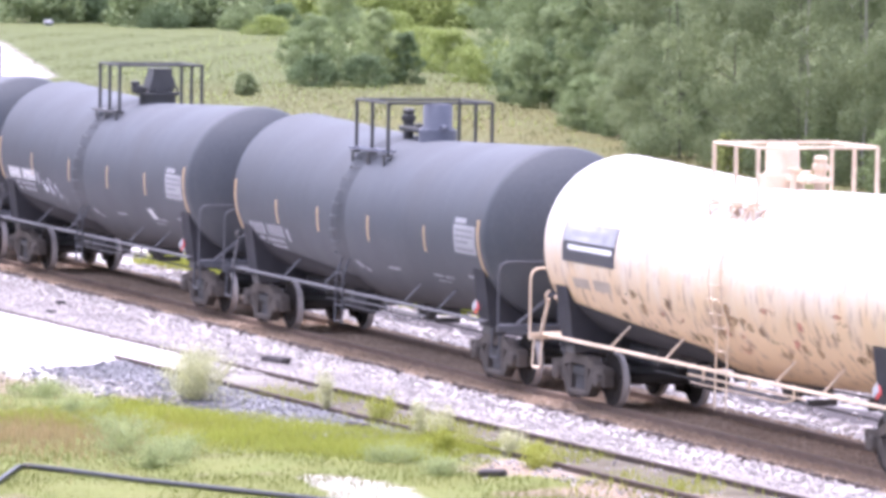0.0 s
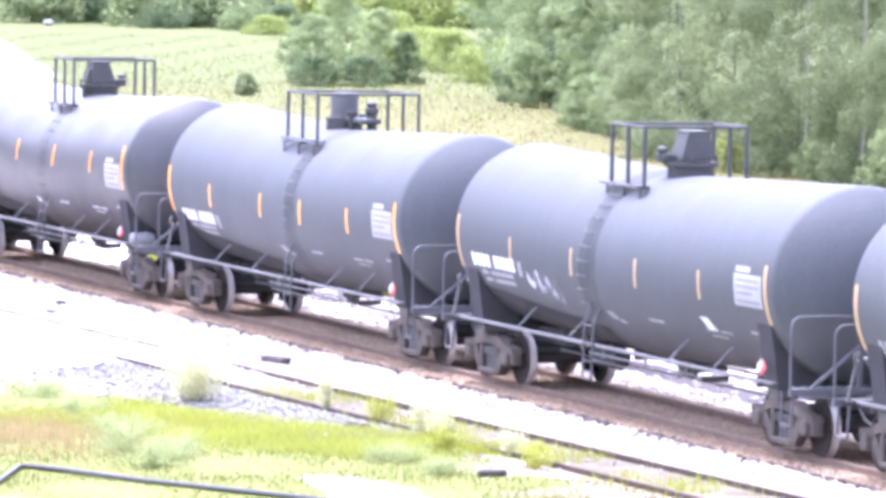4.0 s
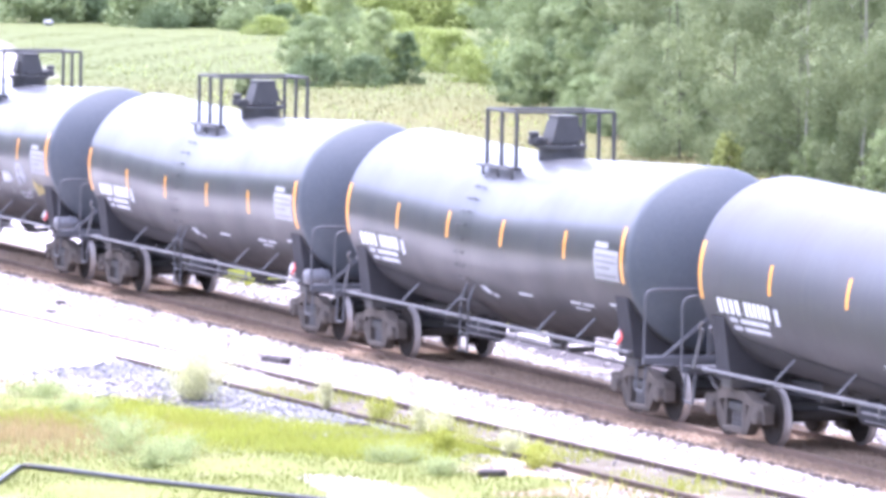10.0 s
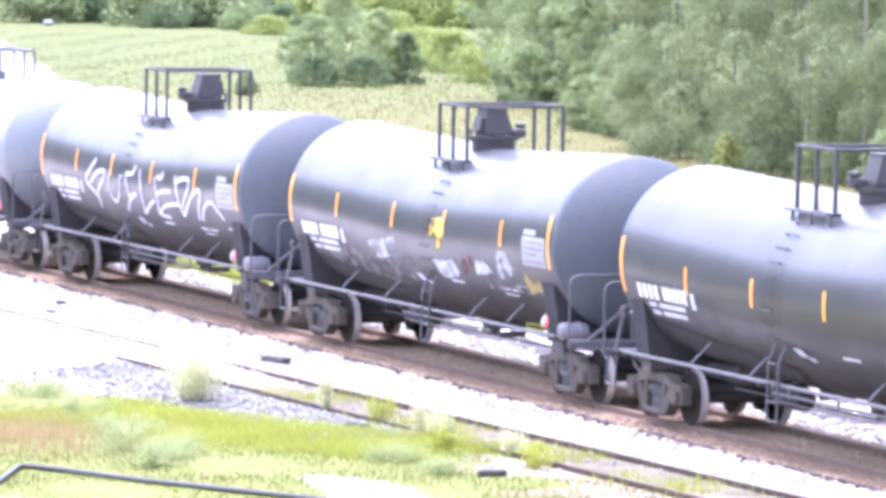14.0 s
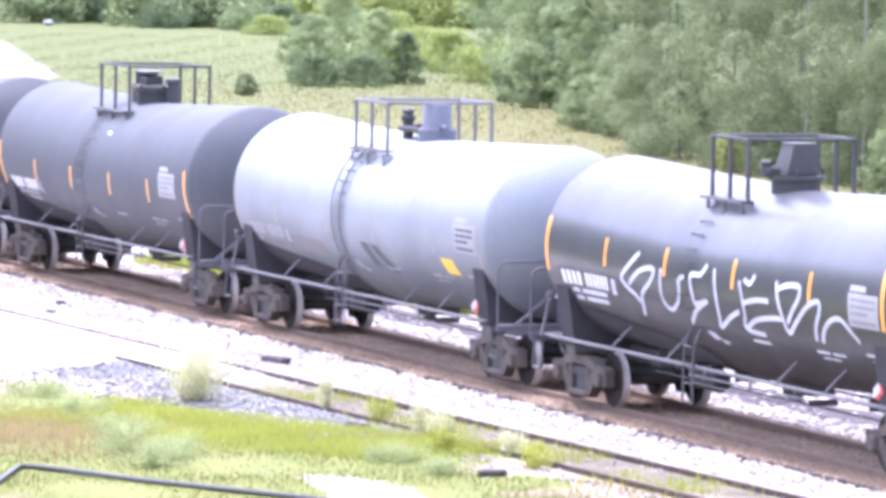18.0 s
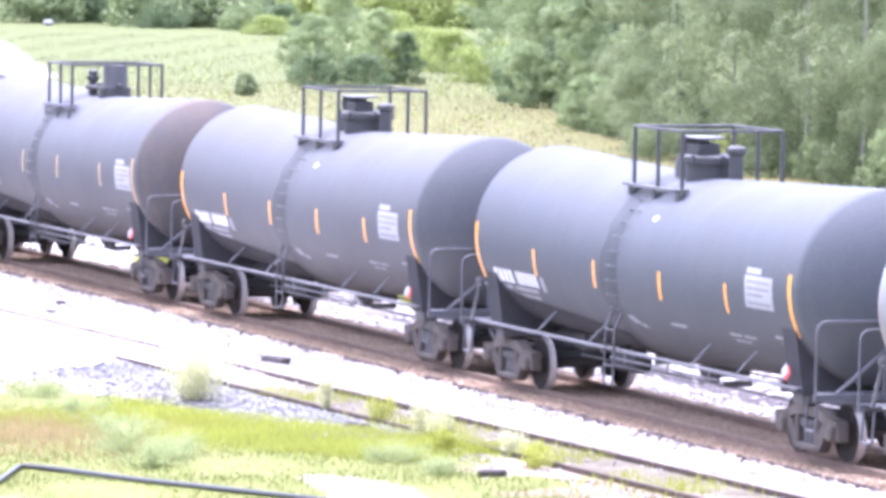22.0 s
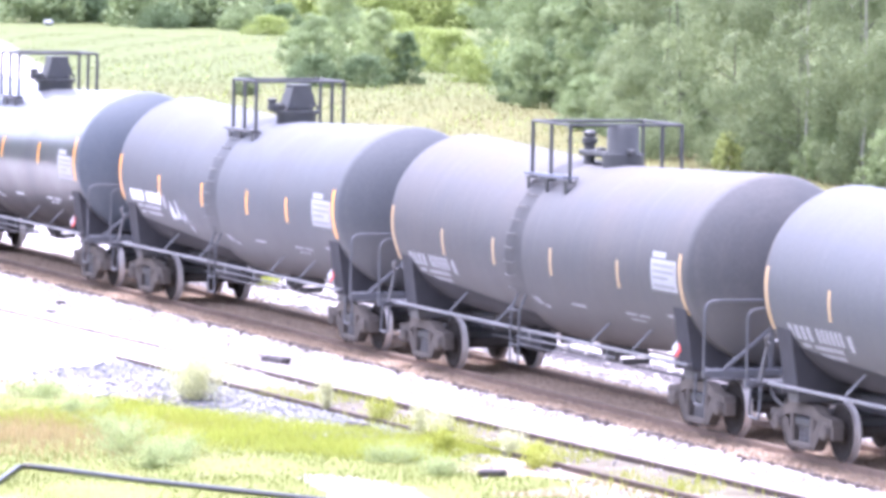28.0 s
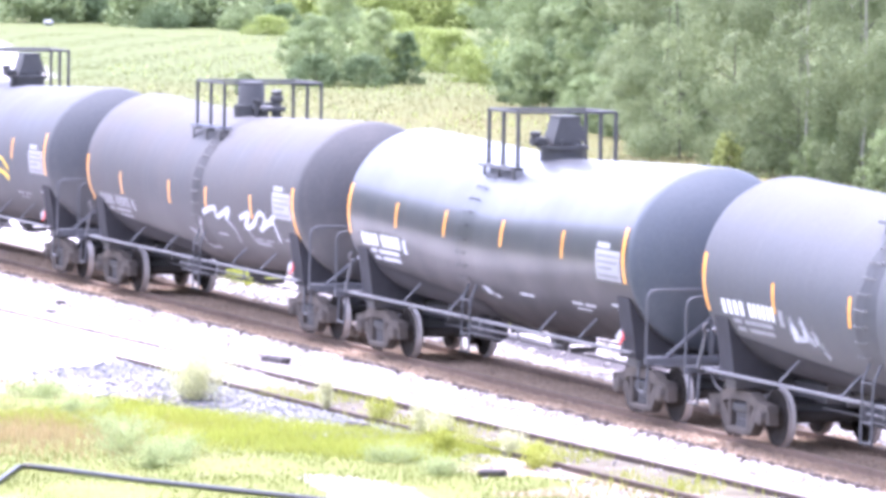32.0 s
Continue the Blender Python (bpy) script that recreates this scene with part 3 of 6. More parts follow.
def head_bm():
    """Dished head: a tight knuckle and a shallow crown."""
    bm = bmesh.new()
    knuckle, crown, rim = 0.2, 2.05, R - 0.002
    turn = math.asin((rim - knuckle) / (crown - knuckle))
    prof = [(0.0, rim), (0.03, rim)]
    for i in range(1, 8):
        u = (math.pi / 2 - turn) * i / 7
        prof.append((0.03 + knuckle * math.sin(u), rim - knuckle + knuckle * math.cos(u)))
    top = 0.03 + knuckle * math.cos(turn) - crown * math.cos(turn) + crown
    for i in range(1, 13):
        u = turn * (1 - i / 12)
        prof.append((top - crown + crown * math.cos(u), max(0.01, crown * math.sin(u))))
    lathe(bm, prof, 72, "x", (0, 0, ZC))
    for v in bm.verts:
        v.co.z += sag(HALF) + 0.03 * v.co.x
    return bm


def patch(bm, x0, x1, a0, a1, off=0.006, nx=2, na=4, lean=0.0):
    """A sheet of paint or tape on the near side of the tank, from angle a0 to a1 above its axis, in degrees."""
    rows = []
    for i in range(na + 1):
        a = radians(a0 + (a1 - a0) * i / na)
        rows.append([bm.verts.new((x0 + (x1 - x0) * k / nx + lean * (i / na - 0.5), -(R + off) * math.cos(a), ZC + (R + off) * math.sin(a))) for k in range(nx + 1)])
    for p, q in zip(rows, rows[1:]):
        for k in range(nx):
            bm.faces.new((p[k], p[k + 1], q[k + 1], q[k]))
    return bm


def stroke(bm, pts, w, off=0.008):
    """A brushed line on the near side; pts are (x, degrees above the axis)."""
    n = len(pts)
    left, right = [], []
    for i, (x, a) in enumerate(pts):
        x2, a2 = pts[min(i + 1, n - 1)]
        x1, a1 = pts[max(i - 1, 0)]
        d = Vector((x2 - x1, radians(a2 - a1) * R))
        d = d.normalized() if d.length > 1e-6 else Vector((1, 0))
        for s, row in ((1, left), (-1, right)):
            xx, aa = x - s * d.y * w / 2, radians(a) + s * d.x * w / 2 / R
            row.append(bm.verts.new((xx, -(R + off) * math.cos(aa), ZC + (R + off) * math.sin(aa))))
    for i in range(n - 1):
        bm.faces.new((left[i], right[i], right[i + 1], left[i + 1]))
    return bm


def curve(pts, n=6):
    """A smooth line through points."""
    out = []
    for i in range(len(pts) - 1):
        p0, p1, p2, p3 = pts[max(i - 1, 0)], pts[i], pts[i + 1], pts[min(i + 2, len(pts) - 1)]
        for k in range(n):
            u = k / n
            out.append(tuple(0.5 * (2 * b + (c - a) * u + (2 * a - 5 * b + 4 * c - d) * u * u + (3 * b - a - 3 * c + d) * u ** 3) for a, b, c, d in zip(p0, p1, p2, p3)))
    return out + [pts[-1]]


def wheelset_bm():
    bm = bmesh.new()
    lathe(bm, [(-1.02, 0.05), (-1.0, 0.085), (-0.86, 0.085), (-0.84, 0.095), (0.84, 0.095), (0.86, 0.085), (1.0, 0.085), (1.02, 0.05)], 16, "y")
    for s in (-1, 1):
        prof = [(-0.075, 0.30), (-0.075, 0.445), (-0.04, 0.482), (-0.025, 0.482), (-0.01, 0.462), (0.065, 0.456), (0.07, 0.40), (0.045, 0.37), (0.02, 0.18), (0.075, 0.15), (0.075, 0.09),
                (-0.075, 0.09), (-0.075, 0.15), (-0.03, 0.18), (-0.01, 0.37)]
        n = len(bm.faces)
        lathe(bm, [(s * 0.755 + s * a, r) for a, r in prof], 32, "y", (0, 0, 0), True)
        bm.faces.ensure_lookup_table()
        for f in bm.faces[n:]:
            c = f.calc_center_median()
            r = math.hypot(c.x, c.z)
            if r > 0.442:
                f.material_index = 1
    # three hand holes' worth of relief so that the wheel's turn shows
    for s in (-1, 1):
        for k in range(3):
            u = 2 * math.pi * k / 3
            box(bm, (0.28 * math.sin(u), s * 0.79, 0.28 * math.cos(u)), (0.09, 0.03, 0.05), 0.0, None)
    bmesh.ops.recalc_face_normals(bm, faces=bm.faces[:])
    return bm


def sideframe_bm():
    """Cast side frame: arched top chord, pedestal jaws, sloping tension members and a bolster opening with springs."""
    bm = bmesh.new()
    top = [(-1.16, 0.56), (-1.12, 0.66), (-0.72, 0.70), (-0.46, 0.82), (0.46, 0.82), (0.72, 0.70), (1.12, 0.66), (1.16, 0.56), (0.70, 0.56), (0.40, 0.66), (-0.40, 0.66), (-0.70, 0.56)]
    extruded(bm, top, -0.10, 0.10)
    for s in (-1, 1):
        leg = [(0.72, 0.58), (0.56, 0.58), (0.40, 0.34), (0.32, 0.14), (0.46, 0.14), (0.62, 0.32)]
        extruded(bm, [(s * x, z) for x, z in (leg if s > 0 else leg[::-1])], -0.09, 0.09)
        box(bm, (s * 0.37, 0, 0.44), (0.13, 0.19, 0.5), 0.02)
        box(bm, (s * 1.12, 0, 0.46), (0.08, 0.19, 0.22), 0.015)
        box(bm, (s * 0.68, 0, 0.46), (0.08, 0.19, 0.22), 0.015)
    box(bm, (0, 0, 0.17), (0.84, 0.24, 0.11), 0.03)
    bmesh.ops.recalc_face_normals(bm, faces=bm.faces[:])
    return bm


def spring_bm():
    """One coil spring under the bolster's end."""
    return lathe(bmesh.new(), [(0.22, 0.075), (0.26, 0.085), (0.30, 0.07), (0.34, 0.085), (0.38, 0.07), (0.42, 0.085), (0.46, 0.075)], 10, "z")


def bearing_bm():
    bm = bmesh.new()
    lathe(bm, [(-0.13, 0.06), (-0.12, 0.11), (-0.08, 0.13), (0.08, 0.13), (0.10, 0.10)], 16, "y")
    for k in range(3):
        u = 2 * math.pi * k / 3 + 0.5
        lathe(bm, [(-0.15, 0.012), (-0.12, 0.018)], 6, "y", (0.06 * math.cos(u), 0, 0.06 * math.sin(u)))
    box(bm, (0, 0, 0.12), (0.24, 0.16, 0.06), 0.01)
    return bm


def bolster_bm():
    bm = bmesh.new()
    extruded(bm, [(-0.2, 0.44), (0.2, 0.44), (0.2, 0.66), (-0.2, 0.66)], -0.95, 0.95)
    lathe(bm, [(0.66, 0.22), (0.74, 0.20)], 16, "z")
    for s in (-1, 1):
        box(bm, (0, s * 0.96, 0.54), (0.56, 0.24, 0.15), 0.03)
    box(bm, (0.42, 0, 0.42), (0.12, 1.5, 0.12), 0.02)
    box(bm, (-0.42, 0, 0.42), (0.12, 1.5, 0.12), 0.02)
    box(bm, (0, 0, 0.56), (1.35, 1.55, 0.26), 0.05)
    for s in (-1, 1):
        for k in (-1, 1):
            box(bm, (s * 0.40, k * 0.75, 0.44), (0.06, 0.10, 0.28), 0.015)
    bmesh.ops.recalc_face_normals(bm, faces=bm.faces[:])
    return bm


WHEELSETS = []


def truck(car, x, frame_mat):
    tr = new("truck", mesh_cached("bolster", bolster_bm, frame_mat))
    tr.parent = car
    tr.matrix_basis = pose(x, 0, 0)
    for s in (-1, 1):
        shared("side_frame", "side_frame", sideframe_bm, M["truck"], tr, pose(0, s * 1.0, 0, 0, 0, 0 if s < 0 else 180))
        for k in (-0.17, 0.0, 0.17):
            shared("spring", "spring", spring_bm, M["frame"], tr, pose(k, s * 0.96, 0))
        for k in (-0.89, 0.89):
            shared("bearing", "bearing", bearing_bm, M["truck"], tr, pose(k, s * 1.03, 0.457, 0, 0, 0 if s < 0 else 180), "", True)
    for k in (-0.89, 0.89):
        key = ("wheelset", "two")
        if key not in CACHE:
            CACHE[key] = mesh_of("wheelset", wheelset_bm(), [M["wheel"], M["tread"]], True)
        w = new("wheelset", CACHE[key])
        w.parent = tr
        w.matrix_basis = pose(k, 0, 0.457)
        WHEELSETS.append(w)
    return tr


def mesh_cached(name, make, material, smooth=False):
    k = (name, material.name)
    if k not in CACHE:
        CACHE[k] = mesh_of(name, make(), material, smooth)
    return CACHE[k]


def sill_bm():
    bm = bmesh.new()
    box(bm, (0, 0, 0.86), (2.9, 0.46, 0.30), 0.02)
    for s in (-1, 1):
        box(bm, (0, s * 0.7, 0.93), (0.4, 1.1, 0.16), 0.02)
    bmesh.ops.recalc_face_normals(bm, faces=bm.faces[:])
    return bm


def saddle_bm():
    """Body bolster wings that carry the tank."""
    bm = bmesh.new()
    out = [(-1.28, 1.0), (1.28, 1.0), (1.42, 2.0), (1.20, 1.68), (0.8, 1.34), (0.3, 1.15), (-0.3, 1.15), (-0.8, 1.34), (-1.20, 1.68), (-1.42, 2.0)]
    a = [bm.verts.new((-0.26, y, z)) for y, z in out]
    b = [bm.verts.new((0.26, y, z)) for y, z in out]
    bm.faces.new(a[::-1])
    bm.faces.new(b)
    for i in range(len(out)):
        j = (i + 1) % len(out)
        bm.faces.new((a[i], a[j], b[j], b[i]))
    bmesh.ops.recalc_face_normals(bm, faces=bm.faces[:])
    return bm


def coupler_bm():
    bm = bmesh.new()
    box(bm, (0.25, 0, 0.86), (0.6, 0.16, 0.16), 0.02)
    box(bm, (0.62, 0.04, 0.86), (0.24, 0.30, 0.28), 0.05)
    box(bm, (0.76, -0.10, 0.86), (0.14, 0.14, 0.26), 0.04)
    tube(bm, bent([(0.1, -0.35, 0.80), (0.35, -0.36, 0.62), (0.7, -0.25, 0.50), (0.80, -0.1, 0.52)], 0.1), 0.025, 6)
    return bm


def platform_bm():
    """End sill with a narrow grating and a bent step below each corner."""
    bm = bmesh.new()
    box(bm, (0, 0, 1.04), (0.08, 3.04, 0.12), 0.01)
    box(bm, (-0.20, 0, 1.08), (0.34, 2.7, 0.03), 0.004)
    for i in range(18):
        box(bm, (-0.20, -1.3 + 2.6 * i / 17, 1.10), (0.34, 0.02, 0.02))
    for s in (-1, 1):
        tube(bm, bent([(-0.05, s * 1.44, 1.02), (-0.05, s * 1.47, 0.52), (-0.42, s * 1.47, 0.52), (-0.42, s * 1.44, 1.02)], 0.07, 3), 0.022, 6)
    bmesh.ops.recalc_face_normals(bm, faces=bm.faces[:])
    return bm


def hoop_bm(h=1.16):
    bm = bmesh.new()
    tube(bm, bent([(0, -1.5, 1.05), (0, -1.5, 1.05 + h), (0, 1.5, 1.05 + h), (0, 1.5, 1.05)], 0.2, 5), 0.024, 7)
    for y in (-0.3, 0.3):
        tube(bm, [(0, y, 1.05), (0, y, 1.05 + h)], 0.018, 6)
    return bm


def runner_bm():
    bm = bmesh.new()
    box(bm, (0, 0, 0), (13.5, 0.035, 0.04), 0.006)
    box(bm, (0, 0.05, 0.015), (13.5, 0.08, 0.012))
    return bm


def brace_bm():
    bm = bmesh.new()
    tube(bm, [(0, 0, 0), (0.03, 0.16, 0.18), (0.06, 0.34, 0.37)], 0.022, 6)
    return bm


def strut_bm():
    """Post and diagonal from the end sill to the tank's saddle."""
    bm = bmesh.new()
    tube(bm, [(-0.1, -1.42, 1.08), (0.10, -1.36, 1.72)], 0.035, 6)
    tube(bm, [(-0.42, -0.55, 1.10), (0.15, -1.25, 1.76)], 0.035, 6)
    tube(bm, bent([(0.08, -1.38, 1.66), (0.2, -1.46, 1.80), (0.45, -1.5, 1.88)], 0.08, 3), 0.028, 6)
    return bm


def stand_bm():
    """Diagonal stay and cut lever on the front platform."""
    bm = bmesh.new()
    tube(bm, [(0, -1.15, 1.10), (0, -0.35, 1.74)], 0.035, 6)
    tube(bm, [(0, -0.35, 1.08), (0, -0.35, 1.78)], 0.03, 6)
    tube(bm, bent([(0.08, -1.40, 0.98), (0.08, -0.5, 0.94), (0.16, -0.2, 0.90)], 0.1, 3), 0.018, 6)
    return bm


def step_rail_bm():
    bm = bmesh.new()
    tube(bm, bent([(0, 0.12, 1.72), (0, 0.0, 1.45), (0, -0.02, 0.50)], 0.1, 3), 0.022, 6)
    return bm


def ladder_rail_bm(low):
    bm = bmesh.new()
    pts = []
    for i in range(15):
        a = radians(52 - 78 * i / 14)
        rr = R + 0.09
        pts.append((0, -rr * math.cos(a), ZC + rr * math.sin(a)))
    pts.append((0, pts[-1][1] - 0.02, low))
    tube(bm, pts, 0.014, 6)
    return bm


def rung_bm():
    bm = bmesh.new()
    tube(bm, [(-0.22, 0, 0), (0.22, 0, 0)], 0.011, 6)
    for s in (-0.2, 0.2):
        tube(bm, [(s, 0, 0), (s, 0.12, 0)], 0.012, 5)
    return bm


def ladder(car, x, material, low=0.55):
    lad = new("ladder", mesh_cached("ladder_rail%.2f" % low, lambda: ladder_rail_bm(low), material))
    lad.parent = car
    lad.matrix_basis = pose(x - 0.22, 0, 0)
    shared("ladder_rail", "ladder_rail%.2f" % low, lambda: ladder_rail_bm(low), material, lad, pose(0.44, 0, 0))
    for i in range(10):
        a = radians(48 - 8.2 * i)
        rr = R + 0.09
        shared("rung", "rung", rung_bm, material, lad, pose(0.22, -rr * math.cos(a), ZC + rr * math.sin(a), math.degrees(-a)))
    for z in (1.45, 1.15, 0.85):
        if z > low:
            a = radians(-26)
            shared("rung", "rung", rung_bm, material, lad, pose(0.22, -(R + 0.09) * math.cos(a) - 0.01, z))
    return lad


def grab_bm():
    bm = bmesh.new()
    tube(bm, bent([(-0.2, 0.0, 0), (-0.2, -0.06, 0), (0.2, -0.06, 0), (0.2, 0.0, 0)], 0.03, 2), 0.010, 5)
    return bm


def grabs(car, x, material):
    """Single welded grab irons that climb the tank's side below the walkway."""
    for a in (44, 35, 26, 17, 8, -1, -10, -19, -28):
        u = radians(a)
        shared("grab_iron", "grab", grab_bm, material, car, pose(x + 0.3 * math.sin(u), -(R - 0.005) * math.cos(u), ZC + (R - 0.005) * math.sin(u), -a))


def cage(car, x, length, half, top, material, style):
    """Railing box round the manway, on narrow gratings that sit on the tank's shoulders."""
    foot = ZC + math.sqrt(R * R - half * half)
    c = new("manway_cage")
    c.parent = car
    c.matrix_basis = pose(x, 0, 0)
    for s in (-1, 1):
        shared("top_rail", "top_rail%.2f" % length, lambda: tube(bmesh.new(), [(-length / 2, 0, 0), (length / 2, 0, 0)], 0.028, 6), material, c, pose(0, s * half, top))
        shared("cross_rail", "cross_rail%.2f" % half, lambda: tube(bmesh.new(), [(0, -half, 0), (0, half, 0)], 0.028, 6), material, c, pose(s * length / 2, 0, top))
        wide = (0.085, 0.05) if style == "box" else (0.055, 0.055)
        for k in (-length / 2, 0.0, length / 2):
            shared("post", "post%s%.2f%.2f" % (style, foot, top), lambda: box(bmesh.new(), (0, 0, (top + foot) / 2), (*wide, top - foot), 0.006), material, c, pose(k, s * half, 0))
            shared("foot_bracket", "foot_%s" % style, lambda: foot_bm(0.34 if style == "hatch" else 0.2), M["cage"] if style == "hatch" else material, c, pose(k, s * half, foot, 0, 0, 0 if s < 0 else 180))
        shared("grating", "grating%s%.2f" % (style, length), lambda: grating_bm(length + 0.1), M["dome_grey"] if style == "dome" and material == M["cage"] else M["rail_grey"] if material == M["cage"] else material,
               c, pose(0, s * (half + (0.0 if style == "dome" else 0.06)), foot + 0.07, 0, 0, 0 if s < 0 else 180))
    return c


def foot_bm(width):
    """Bent plate that carries a post on the tank's shoulder."""
    bm = bmesh.new()
    box(bm, (0.02, -0.02, 0.0), (width, 0.16, 0.035), 0.006)
    box(bm, (0.02, -0.08, -0.12), (width * 0.4, 0.03, 0.26), 0.006)
    return bm


def grating_bm(length):
    bm = bmesh.new()
    for y in (-0.13, 0.13):
        box(bm, (0, y, 0.0), (length, 0.02, 0.045), 0.004)
    for y in (-0.085, -0.045, 0.0, 0.045, 0.085):
        box(bm, (0, y, 0.012), (length, 0.014, 0.02))
    for k in range(9):
        box(bm, (length * (k / 8 - 0.5) * 0.97, 0, 0.0), (0.016, 0.26, 0.03))
    return bm


def slab(bm, low, high, z0, z1):
    """A tapered block from the rectangle low to the rectangle high, each (x0, x1, y0, y1)."""
    a, b = [[bm.verts.new((x, y, z)) for x, y in ((r[0], r[2]), (r[1], r[2]), (r[1], r[3]), (r[0], r[3]))] for r, z in ((low, z0), (high, z1))]
    bm.faces.new(a[::-1])
    bm.faces.new(b)
    for i in range(4):
        j = (i + 1) % 4
        bm.faces.new((a[i], a[j], b[j], b[i]))


def housing_box_bm():
    """Hinged hood with one sloping side on a bolted manway ring."""
    bm = bmesh.new()
    slab(bm, (-0.27, 0.27, -0.29, 0.27), (-0.22, 0.24, -0.15, 0.23), 4.24, 4.71)
    box(bm, (0.0, 0.04, 4.72), (0.5, 0.42, 0.035), 0.012)
    slab(bm, (-0.16, 0.2, 0.24, 0.36), (-0.14, 0.18, 0.22, 0.3), 4.3, 4.56)
    bmesh.ops.recalc_face_normals(bm, faces=bm.faces[:])
    return bm


def manway_ring_bm():
    """Flat bolted ring with a ledge and eye bolts round it."""
    bm = bmesh.new()
    lathe(bm, [(3.84, 0.4), (4.15, 0.4), (4.15, 0.47), (4.22, 0.47), (4.22, 0.38)], 24, "z")
    for k in range(8):
        u = 2 * math.pi * (k + 0.5) / 8
        lathe(bm, [(4.2, 0.022), (4.29, 0.022), (4.3, 0.035), (4.33, 0.03)], 6, "z", (0.42 * math.cos(u), 0.42 * math.sin(u), 0))
    bmesh.ops.recalc_face_normals(bm, faces=bm.faces[:])
    return bm


def side_valve_bm():
    bm = bmesh.new()
    box(bm, (-0.1, -0.42, 4.28), (0.34, 0.24, 0.16), 0.03)
    lathe(bm, [(4.2, 0.07), (4.36, 0.07), (4.38, 0.1), (4.44, 0.1), (4.46, 0.05)], 12, "z", (-0.05, -0.5, 0))
    bmesh.ops.recalc_face_normals(bm, faces=bm.faces[:])
    return bm


def dome_bm():
    bm = bmesh.new()
    lathe(bm, [(3.84, 0.36), (4.2, 0.36), (4.2, 0.31), (4.26, 0.275), (4.64, 0.275), (4.69, 0.24), (4.7, 0.05)], 28, "z", (0.45, 0, 0))
    box(bm, (0.82, 0.0, 4.24), (0.2, 0.12, 0.1), 0.02)
    bmesh.ops.recalc_face_normals(bm, faces=bm.faces[:])
    return bm


def valve_bm():
    bm = bmesh.new()
    box(bm, (-0.30, -0.1, 4.17), (1.05, 0.42, 0.1), 0.02)
    lathe(bm, [(3.9, 0.10), (4.30, 0.10), (4.34, 0.14), (4.42, 0.14), (4.44, 0.10), (4.52, 0.12), (4.56, 0.07)], 14, "z", (-0.62, -0.18, 0))
    lathe(bm, [(3.9, 0.07), (4.28, 0.07), (4.30, 0.11), (4.34, 0.11)], 12, "z", (-0.25, 0.1, 0))
    box(bm, (-0.05, -0.2, 4.24), (0.14, 0.14, 0.1), 0.02)
    bmesh.ops.recalc_face_normals(bm, faces=bm.faces[:])
    return bm


def hatch_bm():
    """Low round hatch with a clamp ring."""
    bm = bmesh.new()
    lathe(bm, [(3.84, 0.42), (4.24, 0.42), (4.24, 0.5), (4.34, 0.5), (4.38, 0.4), (4.41, 0.1)], 28, "z", (-0.05, 0, 0))
    for k in range(6):
        u = 2 * math.pi * k / 6
        box(bm, (-0.05 + 0.5 * math.cos(u), 0.5 * math.sin(u), 4.3), (0.07, 0.07, 0.16), 0.01)
    box(bm, (-0.1, -0.12, 4.47), (0.55, 0.4, 0.2), 0.03)
    bmesh.ops.recalc_face_normals(bm, faces=bm.faces[:])
    return bm


def hatch_plate_bm():
    """Bent shield plate over the valves."""
    bm = bmesh.new()
    box(bm, (-0.1, -0.12, 4.66), (0.7, 0.5, 0.035), 0.01)
    box(bm, (-0.42, -0.12, 4.52), (0.04, 0.5, 0.28), 0.008)
    return bm


def stub_pipe_bm():
    bm = bmesh.new()
    lathe(bm, [(3.86, 0.12), (4.4, 0.12), (4.44, 0.17), (4.52, 0.17), (4.56, 0.09)], 16, "z", (0.72, 0.12, 0))
    bmesh.ops.recalc_face_normals(bm, faces=bm.faces[:])
    return bm


def vent_bm():
    bm = bmesh.new()
    lathe(bm, [(3.84, 0.16), (4.26, 0.16), (4.34, 0.1)], 14, "z", (-0.68, -0.2, 0))
    bmesh.ops.recalc_face_normals(bm, faces=bm.faces[:])
    return bm


def outlet_bm():
    bm = bmesh.new()
    lathe(bm, [(0.60, 0.10), (0.64, 0.13), (0.70, 0.13), (0.72, 0.20), (0.92, 0.24), (1.0, 0.30)], 16, "z")
    box(bm, (0, 0, 0.93), (0.7, 0.5, 0.05), 0.01)
    bmesh.ops.recalc_face_normals(bm, faces=bm.faces[:])
    return bm


def train_pipe_bm():
    """Two brake pipes hung under the side sill, with their hangers."""
    bm = bmesh.new()
    tube(bm, [(-1.2, -1.25, 0.93), (3.3, -1.25, 0.93)], 0.02, 6)
    tube(bm, [(-1.2, -1.2, 0.8), (2.4, -1.2, 0.8), (2.6, -1.1, 0.86)], 0.016, 6)
    for x in (-0.6, 1.2, 2.9):
        box(bm, (x, -1.25, 1.0), (0.04, 0.03, 0.24))
    return bm


def reservoir_bm():
    bm = bmesh.new()
    lathe(bm, [(-0.55, 0.05), (-0.52, 0.16), (-0.45, 0.19), (0.45, 0.19), (0.52, 0.16), (0.55, 0.05)], 16, "x", (0, 0, 0.76))
    box(bm, (-0.3, 0, 0.93), (0.05, 0.2, 0.14))
    box(bm, (0.3, 0, 0.93), (0.05, 0.2, 0.14))
    return bm


